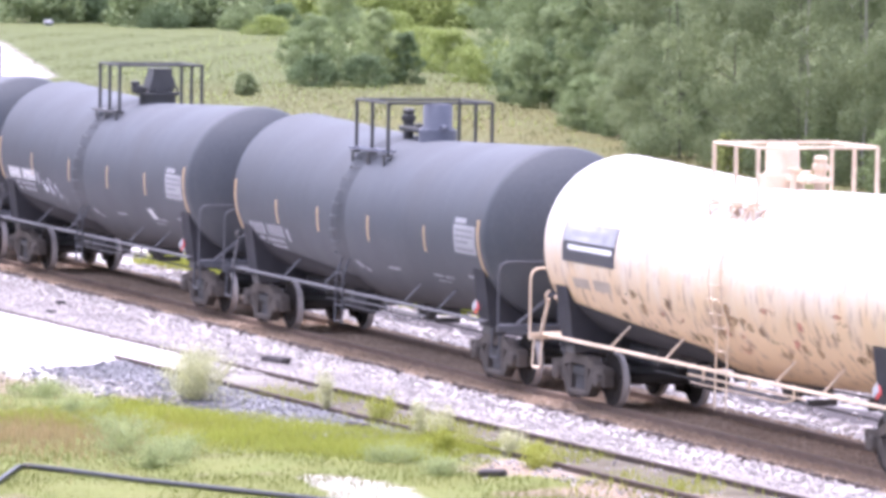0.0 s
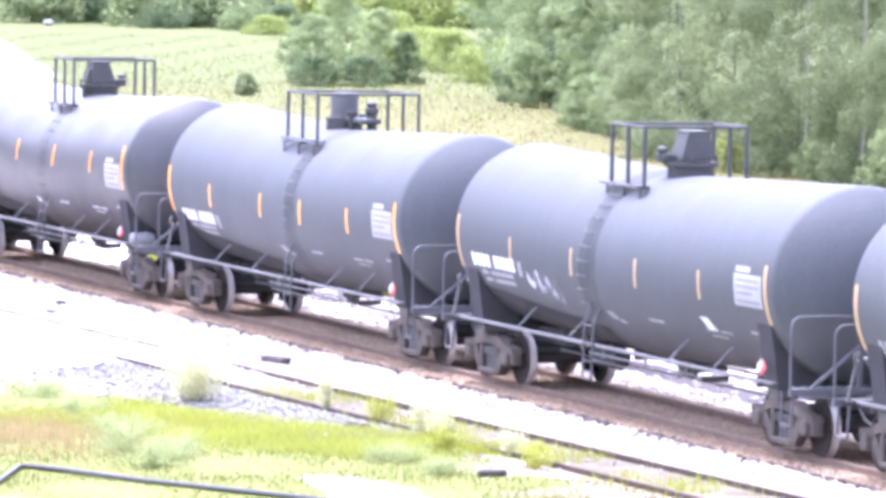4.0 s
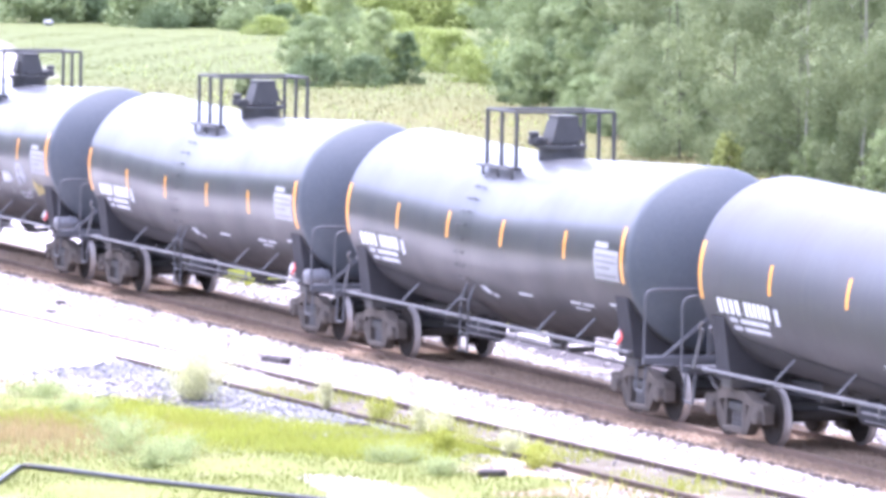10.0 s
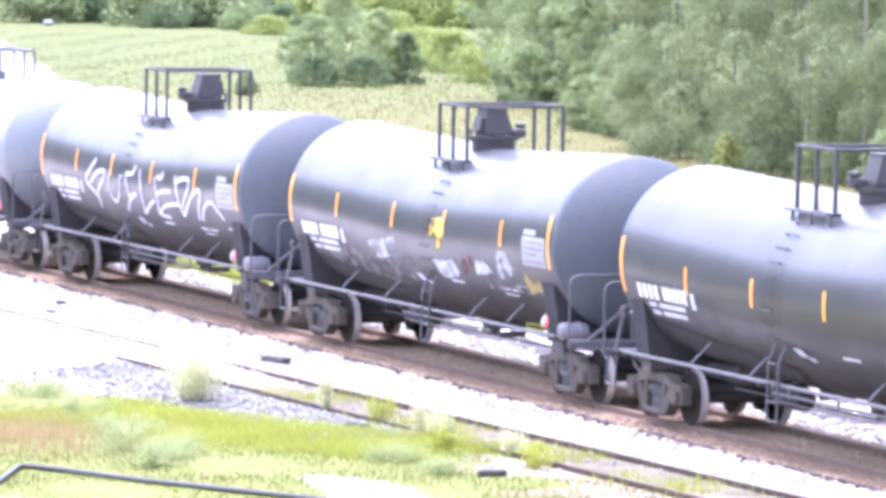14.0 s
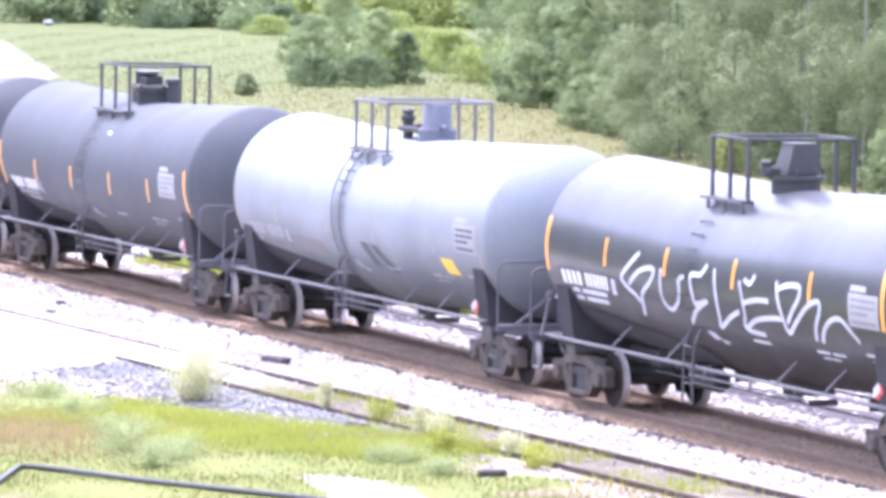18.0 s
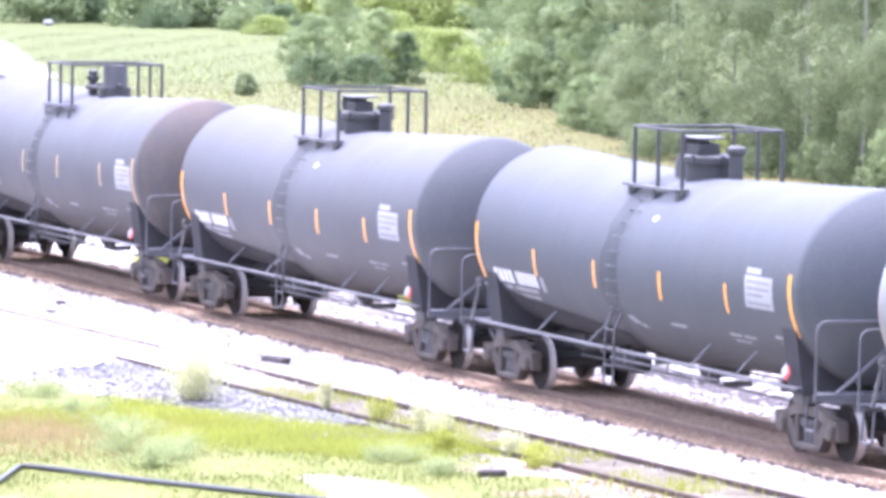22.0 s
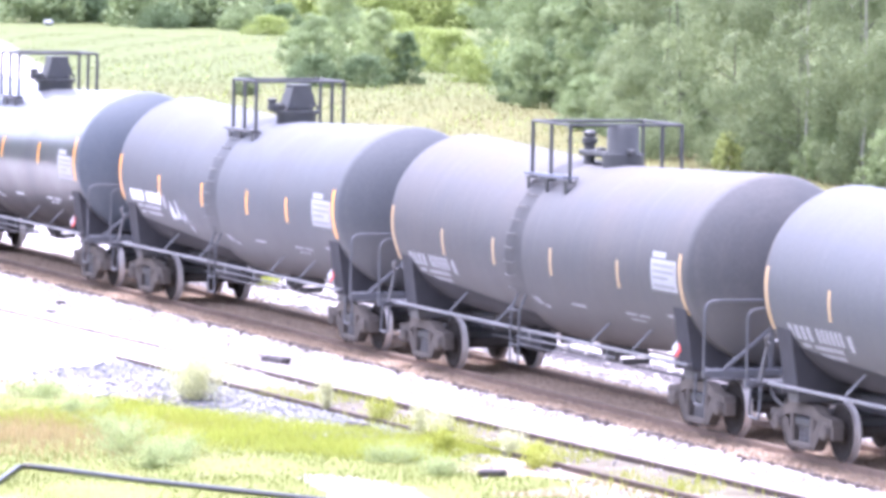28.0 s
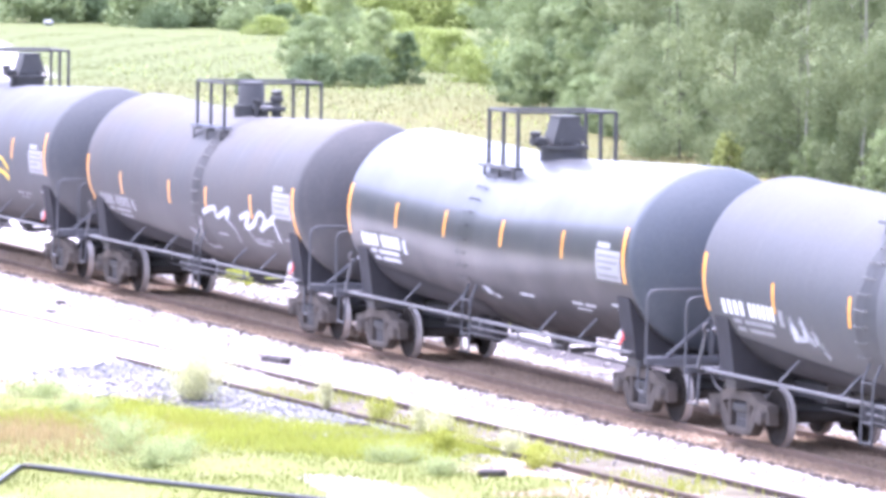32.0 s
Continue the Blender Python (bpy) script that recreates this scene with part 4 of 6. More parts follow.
def brake_cylinder_bm():
    bm = bmesh.new()
    lathe(bm, [(-1.40, 0.05), (-1.38, 0.12), (-1.34, 0.15), (-1.06, 0.15), (-1.05, 0.17), (-1.02, 0.17), (-1.01, 0.15), (-0.9, 0.14), (-0.86, 0.05)], 18, "y", (6.78, 0, 1.20))
    box(bm, (6.62, -1.12, 1.14), (0.2, 0.3, 0.05), 0.01)
    bmesh.ops.recalc_face_normals(bm, faces=bm.faces[:])
    return bm


def brake_gear_bm():
    bm = bmesh.new()
    tube(bm, [(-5.0, 0.25, 0.88), (-2, 0.32, 0.80), (4.9, 0.25, 0.88)], 0.022, 6)
    tube(bm, [(-4.8, -0.3, 0.66), (4.8, -0.3, 0.66)], 0.02, 6)
    box(bm, (-3.1, -0.2, 0.78), (0.5, 0.3, 0.25), 0.04)
    box(bm, (1.9, -0.3, 0.74), (0.06, 0.5, 0.1), 0.01)
    for x in (-3.9, -1.5, 1.0, 3.6):
        box(bm, (x, 0.0, 0.85), (0.05, 0.62, 0.18), 0.005)
    return bm


def placard_bm():
    bm = bmesh.new()
    box(bm, (0, 0, 0), (0.17, 0.012, 0.17), 0.0, Euler((0, radians(45), 0)).to_matrix())
    return bm


def brake_wheel_bm():
    bm = bmesh.new()
    tube(bm, [(0.0, 0.26 * math.cos(u), 0.26 * math.sin(u)) for u in [2 * math.pi * i / 20 for i in range(21)]], 0.018, 6)
    for i in range(5):
        u = 2 * math.pi * i / 5
        tube(bm, [(0, 0, 0), (0.0, 0.26 * math.cos(u), 0.26 * math.sin(u))], 0.012, 5)
    lathe(bm, [(-0.10, 0.05), (0.03, 0.06)], 10, "x")
    return bm


def belly_sheet_bm():
    """Matt black sheet added under the tank's rear half, its top edge sloping down towards the middle."""
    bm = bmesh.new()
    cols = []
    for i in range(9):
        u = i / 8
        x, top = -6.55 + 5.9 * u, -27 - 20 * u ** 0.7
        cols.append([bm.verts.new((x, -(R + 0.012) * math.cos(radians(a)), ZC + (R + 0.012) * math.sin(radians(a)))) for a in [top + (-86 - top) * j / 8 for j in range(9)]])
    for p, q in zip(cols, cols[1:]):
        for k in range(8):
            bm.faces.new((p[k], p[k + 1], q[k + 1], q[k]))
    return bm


STRIPES = (-3.97, -1.42, 1.20, 4.13)


def tank_car(spec):
    """A whole car, its middle over its base point, rails at z = 0."""
    car = new("tank_car")
    tagged(car, spec["label"], "tank car", "tank cars of the train")
    body, metal = M[spec["paint"]], M[spec.get("metal", "rail_grey")]
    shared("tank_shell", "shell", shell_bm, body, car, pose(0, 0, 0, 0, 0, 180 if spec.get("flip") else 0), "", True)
    shared("tank_head", "head", head_bm, M[spec.get("head", spec["paint"])], car, pose(HALF - 0.01, 0, 0), "", True)
    shared("tank_head", "head", head_bm, M[spec.get("head", spec["paint"])], car, pose(-HALF + 0.01, 0, 0, 0, 0, 180), "", True)
    dark = M["frame"]
    rail = metal if "metal" in spec else M["end_rail"]
    for s in (-1, 1):
        turn = 0 if s > 0 else 180
        shared("stub_sill", "sill", sill_bm, dark, car, pose(s * 6.3, 0, 0))
        shared("saddle", "saddle", saddle_bm, M["pad"], car, pose(s * 6.3, 0, 0), "black steel saddle")
        shared("coupler", "coupler", coupler_bm, dark, car, pose(s * 7.45, 0, 0, 0, 0, turn))
        shared("end_platform", "platform", platform_bm, rail, car, pose(s * 7.5, 0, 0, 0, 0, turn))
        shared("end_handrail", "hoop", hoop_bm, rail, car, pose(s * 7.5, 0, 0, 0, 0, turn))
        runner = shared("side_sill", "runner", runner_bm, metal, car, pose(0, s * 1.47, 1.11, 0, 0, 0 if s < 0 else 180))
        for x in (-4.0, -1.7, 2.65, 4.4):
            shared("brace", "brace", brace_bm, metal, runner, pose(s * -x, 0.02, 0.02))
        truck(car, s * 6.3, M["cage"])
    shared("brake_stand", "stand", stand_bm, rail, car, pose(7.5, 0, 0))
    if spec.get("steps", True):
        step = shared("side_step", "step", step_rail_bm, rail, car, pose(0.47 if spec.get("flip") else -0.85, -1.50, 0))
        shared("step_rail", "step", step_rail_bm, rail, step, pose(0.38, 0, 0))
        for z in (0.54, 0.84, 1.14, 1.44):
            shared("step_rung", "step_rung", lambda: tube(bmesh.new(), [(0, 0, 0), (0.38, 0, 0)], 0.014, 6), rail, step, pose(0, -0.02, z))
    shared("end_strut", "strut", strut_bm, metal, car, pose(-7.1, 0, 0))
    shared("cradle_pad", "cradle", belly_sheet_bm, M["pad"], car, None, "added matt black sheet under the rear of the tank", True)
    shared("outlet_valve", "outlet", outlet_bm, dark, car, pose(0.2, 0, 0))
    shared("train_pipe", "train_pipe", train_pipe_bm, metal, car)
    shared("air_reservoir", "reservoir", reservoir_bm, M["pad"], car, pose(-2.2, -0.45, 0), "", True)
    shared("brake_gear", "gear", brake_gear_bm, dark, car)
    if spec.get("cylinder"):
        shared("brake_cylinder", "brake_cylinder", brake_cylinder_bm, M["cylinder"], car, None, "pale grey brake cylinder", True)
    shared("brake_wheel", "brake_wheel", brake_wheel_bm, metal, car, pose(7.45, 0.7, 2.0))
    shared("placard", "placard", placard_bm, M["data"], car, pose(6.35, -1.50, 1.36, -12), "white diamond placard")
    shared("placard_edge", "placard", placard_bm, M["red"], car, pose(6.42, -1.49, 1.33, -12), "red placard edge")
    cmat = M[spec.get("cage", "cage")]
    kind = spec["top"]
    cage(car, spec.get("cage_x", -0.45), spec.get("cage_l", 1.4), spec.get("cage_w", 0.93), 4.70 if kind == "dome" else 4.80, cmat, kind)
    turn = 180 if spec.get("flip") else 0
    if kind == "box":
        lid = shared("manway", "manway", manway_ring_bm, M["cage"], car, pose(0.05, 0, 0, 0, 0, turn), "", True)
        shared("valve_housing", "housing", housing_box_bm, M["cage"], lid)
        shared("side_valve", "side_valve", side_valve_bm, M["cage"], lid, None, "", True)
    elif kind == "dome":
        shared("valve_dome", "dome", dome_bm, M[spec.get("dome", "dome_grey")], car, pose(0, 0, 0, 0, 0, turn), "", True)
        shared("relief_valve", "valve", valve_bm, M["cage"] if spec["paint"] != "white" else M["cream"], car, pose(0, 0, 0, 0, 0, turn), "", True)
    else:
        hatch = shared("manway_hatch", "hatch", hatch_bm, M["cage"], car, None, "", True)
        shared("shield_plate", "plate", hatch_plate_bm, M["rail_grey"], hatch, None, "grey shield plate")
        shared("vent", "vent", vent_bm, M["cage"], hatch, None, "", True)
        shared("stub_pipe", "stub", stub_pipe_bm, M["cage"], hatch, None, "", True)
    if "ladder_mat" in spec:
        ladder(car, spec.get("ladder_x", -0.6), M[spec["ladder_mat"]], spec["ladder_low"])
    else:
        grabs(car, spec.get("grab_x", 0.75 if spec.get("flip") else -0.75), body)
    low = kind != "box"
    a0, a1, e0, e1 = spec.get("tape", (-14.5, 3, -24, 13) if low else (-2, 15.5, -11, 24))
    tape = M[spec.get("tape_mat", "stripe")]
    for x in spec.get("stripes", STRIPES):
        shared("reflective_stripe", "stripe%d_%d" % (a0, a1), lambda: patch(bmesh.new(), -0.05, 0.05, a0, a1), tape, car, pose(x, 0, 0), "yellow reflective tape")
    for x in spec.get("ends", (-6.64, 6.64)):
        shared("reflective_stripe", "stripe_end%d_%d" % (e0, e1), lambda: patch(bmesh.new(), -0.06, 0.06, e0, e1, 0.006, 2, 8), tape, car, pose(x, 0, 0), "tall yellow reflective tape")
    ink = M[spec.get("ink", "mark")]
    if spec.get("marks", True):
        top = -16.5 if low else -8.5
        second = M["tag" if spec["paint"] in ("gloss", "black") else "faded"]
        if spec["paint"] in ("gloss", "black"):
            shared("mark_ground", "ground%.1f" % top, lambda: patch(bmesh.new(), -6.15, -3.9, top - 10, top + 1.2, 0.004, 2, 3), M["cage"], car, None, "black painted block behind the lettering bars")
        bars = (-6.05, -5.82, -5.59, -5.36, -5.0, -4.83, -4.66, -4.49, -4.32, -4.15)
        for b in bars:
            shared("reporting_mark", "bar%.1f_%d" % (top, b < -5.1), lambda: patch(bmesh.new(), 0.0, 0.155 if b < -5.1 else 0.115, top - 9, top, 0.006, 1, 2), ink, car, pose(b, 0, 0), "stencilled bar")
        for x0, x1, a1 in ((-5.75, -5.42, top - 11), (-5.3, -4.2, top - 11), (-5.7, -5.36, top - 16.2), (-5.24, -4.25, top - 16.2)):
            shared("weight_mark", "weight%.2f%.1f" % (x0, a1), lambda: patch(bmesh.new(), x0, x1, a1 - 3.0, a1, 0.006, 2, 1), second, car, None, "small stencilled line")
        shared("side_mark", "sidemark%.1f" % top, lambda: patch(bmesh.new(), -3.86, -3.70, top - 11, top - 1, 0.006, 1, 2), second, car)
        shared("data_panel", "panel", lambda: patch(bmesh.new(), 5.45, 6.5, -11, 8, 0.006, 2, 5), M["data"], car, pose(spec.get("panel_x", 0.0), 0, 0), "white consolidated data panel")
        shared("panel_heading", "heading", lambda: patch(bmesh.new(), 5.5, 6.05, 9, 12.5, 0.006, 1, 1), M["data"], car, pose(spec.get("panel_x", 0.0), 0, 0))
        for a, w in ((5.2, 0.85), (1.4, 0.85), (-2.4, 0.6), (-7.2, 0.85)):
            shared("panel_line", "panel_line%.1f" % a, lambda: patch(bmesh.new(), 5.55, 5.55 + w, a - 1.7, a, 0.0085, 1, 1), M["panel_line"] if spec["paint"] != "pale" else M["dark_patch"], car, pose(spec.get("panel_x", 0.0), 0, 0))
        for x0, x1, a0, a1, lean in ((1.6, 2.2, -33.5, -31.5, 0.0), (3.9, 4.35, -32.5, -30.5, 0.0), (4.45, 4.9, -32.5, -30.5, 0.0), (4.0, 4.6, -36.5, -35, 0.0), (-0.1, 0.2, -37, -32, -0.2), (0.3, 0.5, -39, -36.5, -0.1), (5.7, 6.1, -28.5, -26.5, 0.0), (5.9, 6.2, -35, -31, -0.2)):
            shared("small_mark", "sm%.2f%.1f" % (x0, a0), lambda: patch(bmesh.new(), x0, x1, a0, a1, 0.006, 1, 2, lean), second, car)
    return car


# ---- the train ----
FIRST = -97.75 + 5 * PITCH        # the leading car's middle at nine seconds
SHIFT = {1: 0.05, 6: 0.25, 7: 0.26, 8: 0.2, 9: 0.19, 10: 0.19, 11: 0.11, 13: -0.13, 14: -0.12, 15: -0.2, 16: -0.14, 17: -0.15}
SPECS = [
    dict(paint="white", metal="cream", cage="cream", ladder_mat="cream", ladder_low=0.5, ladder_x=0.62, steps=False, top="dome", dome="cream", stripes=(), ends=(), marks=False, label="rust-stained white tank car with cream ladder and railings"),
    dict(paint="grey", top="dome", label="dark grey tank car with a blue-grey dome and yellow stripes", ink="mark"),
    dict(paint="grey", top="box", label="dusty dark grey tank car with a hinged valve box"),
    dict(paint="grey", top="dome", dome="cage", label="dark grey tank car with scuffed sides and yellow stripes"),
    dict(paint="black", top="box", label="matt black tank car with crisp white lettering bars"),
    dict(paint="gloss", top="box", label="glossy black tank car with yellow reflective stripes"),
    dict(paint="gloss", top="box", label="glossy black tank car with yellow reflective stripes"),
    dict(paint="gloss", top="box", label="glossy black tank car with pale paint-over patches"),
    dict(paint="gloss", top="box", label="glossy black tank car with a large white spray-painted tag"),
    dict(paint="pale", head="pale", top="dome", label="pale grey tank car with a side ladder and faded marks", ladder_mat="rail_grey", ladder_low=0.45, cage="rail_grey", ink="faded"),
    dict(paint="grey", top="hatch", label="dark grey tank car with a wide low hatch", ink="mark"),
    dict(paint="grey", top="hatch", label="dark grey tank car with a wide low hatch", ink="mark"),
    dict(paint="grey", head="rusty_head", top="dome", dome="cage", label="dark grey tank car with a rust-browned front head"),
    dict(paint="brown", top="dome", dome="cage", label="brown-dusted dark tank car with yellow stripes"),
    dict(paint="grey", top="box", label="dark grey tank car with pale scuffs near its rear"),
    dict(paint="gloss", top="box", label="glossy black tank car with yellow reflective stripes"),
    dict(paint="brown", top="dome", dome="cage", label="dull dark grey tank car with scrawled graffiti"),
    dict(paint="grey", top="box", label="dark grey tank car with a yellow spray mark"),
    dict(paint="grey", top="box", label="dark grey tank car at the rear of the train"),
]
SPACED = {1: (-4.18, -1.79, 1.0, 3.95), 2: (-4.13, -1.34, 1.44, 4.05), 3: (-4.03, -0.92, 1.42, 4.08), 4: (-3.96, -1.13, 1.63, 4.39), 6: (-3.98, -1.39, 1.31, 3.89), 7: (-4.02, -1.02, 1.58, 4.42), 8: (-4.06, -1.56, 1.16, 4.05), 9: (-4.24, -1.32, 1.27, 4.35), 10: (-3.95, -1.25, 1.54, 4.19), 11: (-3.9, -1.17, 1.56, 4.18), 12: (-4.33, -1.37, 1.25, 4.36), 13: (-4.09, -1.6, 1.08, 4.03), 14: (-3.99, -1.2, 1.61, 3.97), 15: (-4.12, -1.66, 1.11, 3.95), 16: (-4.32, -1.04, 1.35, 4.13)}
for k, v in SPACED.items():
    SPECS[k]["stripes"] = v
for s in SPECS:
    if s["top"] == "dome":
        s["cage_x"], s["cage_l"], s["cage_w"] = -0.27, 1.72, 1.04
    elif s["top"] == "hatch":
        s["cage_x"], s["cage_l"], s["cage_w"], s["panel_x"], s["grab_x"] = -0.16, 2.0, 0.9, -0.5, -0.4
for k, v in {2: (-12, 5.5, -20, 15), 3: (-12, 5.5, -20, 15), 6: (-11, 6, -16, 18.5), 10: (-17, 0.5, -25, 12), 11: (-16, 1, -25, 12), 12: (-11, 7, -22, 15), 14: (-12, 5.5, -18, 17)}.items():
    SPECS[k]["tape"] = v
for k in (1, 2, 12, 13):
    SPECS[k]["tape_mat"] = "old_stripe"
SPECS[9]["tape_mat"] = "ghost_stripe"
for k in (11, 12, 14, 17, 18):
    SPECS[k]["paint"] = "worn_grey"
for k in (1, 12, 13, 16):
    SPECS[k]["ink"] = "faded"
for k in (0, 3, 4, 7, 16):
    SPECS[k]["flip"] = True
    SPECS[k]["cage_x"] = 0.05 if SPECS[k]["top"] == "dome" else 0.4
for s in SPECS:
    if s["paint"] == "gloss":
        s["head"] = "blue_grey_head"
for k in (4, 6, 7, 8):
    SPECS[k]["cylinder"] = True
CARS = [tank_car(s) for s in SPECS]


def painted_lines(car, name, material, lines, w, label):
    for line in lines:
        part(name, stroke(bmesh.new(), curve(line), w), material, car, label)


def rect_patch(car, name, material, x0, x1, a0, a1, label, lean=0.0, off=0.007):
    return part(name, patch(bmesh.new(), x0, x1, a0, a1, off, 3, 4, lean), material, car, label)


def blotch(car, material, outline, label, seed, off=0.0075):
    """An uneven filled patch of paint on the near side; the outline is (x, degrees above the axis)."""
    r = random.Random(seed)
    cx, ca = sum(p[0] for p in outline) / len(outline), sum(p[1] for p in outline) / len(outline)
    fine = []
    for (x0, a0), (x1, a1) in zip(outline, outline[1:] + outline[:1]):
        for k in range(4):
            g = 1 + r.uniform(-0.16, 0.1)
            fine.append((cx + (x0 + (x1 - x0) * k / 4 - cx) * g, ca + (a0 + (a1 - a0) * k / 4 - ca) * g))
    bm = bmesh.new()
    rings = [[bm.verts.new((cx + (x - cx) * u, -(R + off) * math.cos(radians(ca + (a - ca) * u)), ZC + (R + off) * math.sin(radians(ca + (a - ca) * u)))) for x, a in fine] for u in (0.1, 0.4, 0.7, 1.0)]
    n = len(fine)
    bm.faces.new(rings[0])
    for p, q in zip(rings, rings[1:]):
        for i in range(n):
            bm.faces.new((p[i], p[(i + 1) % n], q[(i + 1) % n], q[i]))
    return part("graffiti", bm, material, car, label)


# the white car: a dark two-tone panel with a pale bar, rust runs, small dull squares
white = CARS[0]
rect_patch(white, "sign_panel", M["slate"], -5.9, -3.62, -3, 22, "dark slate panel")
rect_patch(white, "sign_top", M["washed"], -5.86, -3.66, 10, 21.6, "washed-out pale grey upper half of the panel", 0.0, 0.010)
rect_patch(white, "sign_bar", M["data"], -5.55, -3.95, 13.5, 17.5, "faded white bar", 0.0, 0.013)
rect_patch(white, "sign_bar", M["mark"], -5.65, -3.75, 4.6, 7.8, "white bar", 0.0, 0.010)
rect_patch(white, "dull_square", M["dull_tan"], -5.57, -4.85, -19.5, -13, "dull grey square")
rect_patch(white, "dull_square", M["dull_tan"], -4.65, -3.9, -19.5, -12.5, "dull grey square")
rng = random.Random(21)
for i in range(46):
    x = -4.6 + 11.0 * rng.random() ** 0.7
    a = rng.uniform(-40, -12 + 1.2 * max(0.0, x))
    sx, sa = rng.uniform(0.08, 0.32), rng.uniform(1.5, 5.5)
    ring = [(x + sx * rng.uniform(0.6, 1.3) * math.cos(u), a + sa * rng.uniform(0.6, 1.3) * math.sin(u)) for u in (0.3, 1.4, 2.3, 3.4, 4.4, 5.5)]
    blotch(white, M[("scab", "grime", "scab", "rose")[i % 4]], ring, "rust and grime stain", 40 + i, 0.006)
for i in range(9):
    x = rng.uniform(-0.6, 1.6)
    painted_lines(white, "rust_run", M["rust"], [[(x, rng.uniform(52, 58)), (x + 0.1, 48), (x + rng.uniform(0.1, 0.4), rng.uniform(40, 46))]], rng.uniform(0.03, 0.1), "rust run below the walkway")

# spray paint on the black cars
TAG = [[(-2.63, 10.0), (-2.97, 2.3), (-3.35, -6.7), (-3.17, -12.0), (-2.85, -16.5), (-2.68, -20.6)], [(-3.04, -9.9), (-2.64, -2.0), (-2.26, 1.4), (-1.97, 0.8), (-2.15, -6.8), (-2.54, -14.8), (-2.62, -22.3), (-2.74, -29.9)], [(-1.69, 2.8), (-1.72, -5.8), (-1.69, -16.1), (-1.43, -21.7), (-1.08, -17.1), (-0.94, -8.9), (-0.96, -2.2), (-0.74, -0.3)], [(0.11, 9.6), (-0.08, 3.3), (-0.44, 2.4), (-0.5, -1.1), (-0.41, -9.3), (-0.3, -15.0), (0.17, -12.0), (-0.31, -18.5), (-0.7, -28.9)], [(0.43, 7.9), (0.48, -0.3), (0.55, -10.2), (0.56, -20.5), (0.52, -27.0), (1.01, -19.2), (1.39, -14.7)], [(1.6, 4.9), (1.85, 3.0), (2.01, 8.4)]]
TAG += [[(1.43, 3.7), (1.55, -5.9), (1.59, -15.9), (1.53, -24.8), (2.18, -26.9)], [(1.58, -9.1), (2.08, -5.9), (2.55, -5.3)], [(1.53, -24.8), (1.98, -18.2), (2.56, -15.2), (2.97, -14.6)], [(2.84, 7.1), (2.9, -2.4), (3.01, -12.0), (3.14, -22.2), (3.47, -15.7), (3.98, -4.5), (4.38, -0.3), (4.43, -5.7), (4.21, -15.3), (4.09, -24.2)], [(2.9, 2.4), (3.22, 5.6), (3.68, 6.0), (3.68, -0.5), (3.43, -8.4), (3.17, -16.5)], [(4.3, -24.4), (4.5, -16.1), (4.84, -9.4), (5.18, -8.5), (5.45, -14.3), (5.67, -20.2)]]
painted_lines(CARS[8], "graffiti", M["tag"], TAG, 0.085, "white looping spray-painted tag")
BLOTCHES = [("smear", [(-2.33, -14.3), (-0.94, -7.5), (-0.74, -20.5), (-1.49, -24.3), (-2.13, -26.4)]), ("thin", [(-0.57, -19.1), (-0.07, -18.8), (0.09, -29.7), (-0.32, -39.4), (-0.77, -38.6), (-0.69, -29.9)]),
            ("smear", [(1.02, -19.6), (1.9, -16.5), (2.29, -22.7), (2.1, -28.8), (1.35, -31.0), (1.04, -26.1)]), ("wine", [(2.58, -12.2), (3.01, -10.3), (3.01, -18.1), (2.51, -26.7), (2.2, -25.7)])]
BLOTCHES += [("smear", [(3.09, -13.5), (3.5, -12.5), (3.87, -20.3), (3.57, -24.1), (3.07, -23.3)]), ("smear", [(4.23, -4.1), (4.67, -6.3), (4.99, -16.5), (4.65, -22.6), (4.06, -25.2), (4.2, -15.1)]),
             ("thin", [(3.46, -27.8), (4.43, -26.0), (5.31, -26.2), (5.24, -32.1), (4.46, -32.6), (3.47, -34.6)]), ("olive", [(5.4, -14.6), (6.03, -14.7), (6.01, -27.9), (5.34, -32.8), (5.3, -24.4)]),
             ("rolled", [(-5.85, -25.8), (-3.82, -18.8), (-2.76, -27.7), (-0.72, -22.3), (-0.45, -42.1), (-1.77, -49.5), (-3.78, -46.5), (-5.14, -41.2), (-5.95, -32.3)])]


for k, (m, outline) in enumerate(BLOTCHES):
    blotch(CARS[7], M[m], outline, {"smear": "pale smeared paint", "thin": "grey smeared paint", "rolled": "dull grey rolled-over paint", "wine": "dull red smear", "olive": "dull yellow smear"}[m], k, 0.005 if m == "rolled" else 0.0075)
painted_lines(CARS[7], "graffiti", M["smear"], [[(4.3, -7), (4.5, -13), (4.35, -21)], [(1.15, -22), (1.6, -20), (2.1, -25)], [(-2.1, -16), (-1.4, -14), (-1.0, -19)]], 0.1, "white spray strokes")
painted_lines(CARS[7], "yellow_tag", M["gold"], [[(1.0, 5), (1.5, 6.5), (1.1, 2), (1.6, 0), (1.15, -4), (1.5, -6), (1.2, -10)], [(0.95, 1), (1.6, 3)]], 0.2, "yellow spray mark")
painted_lines(CARS[2], "graffiti", M["smear"], [[(-3.5, -15), (-3.3, -24), (-3.0, -15), (-2.9, -28), (-2.6, -17), (-2.4, -30), (-2.2, -20), (-2.1, -34)]], 0.13, "faded white lettering scrawl")
rect_patch(CARS[2], "torn_label", M["mark"], 3.95, 4.25, -31, -23, "torn white label", -0.2)
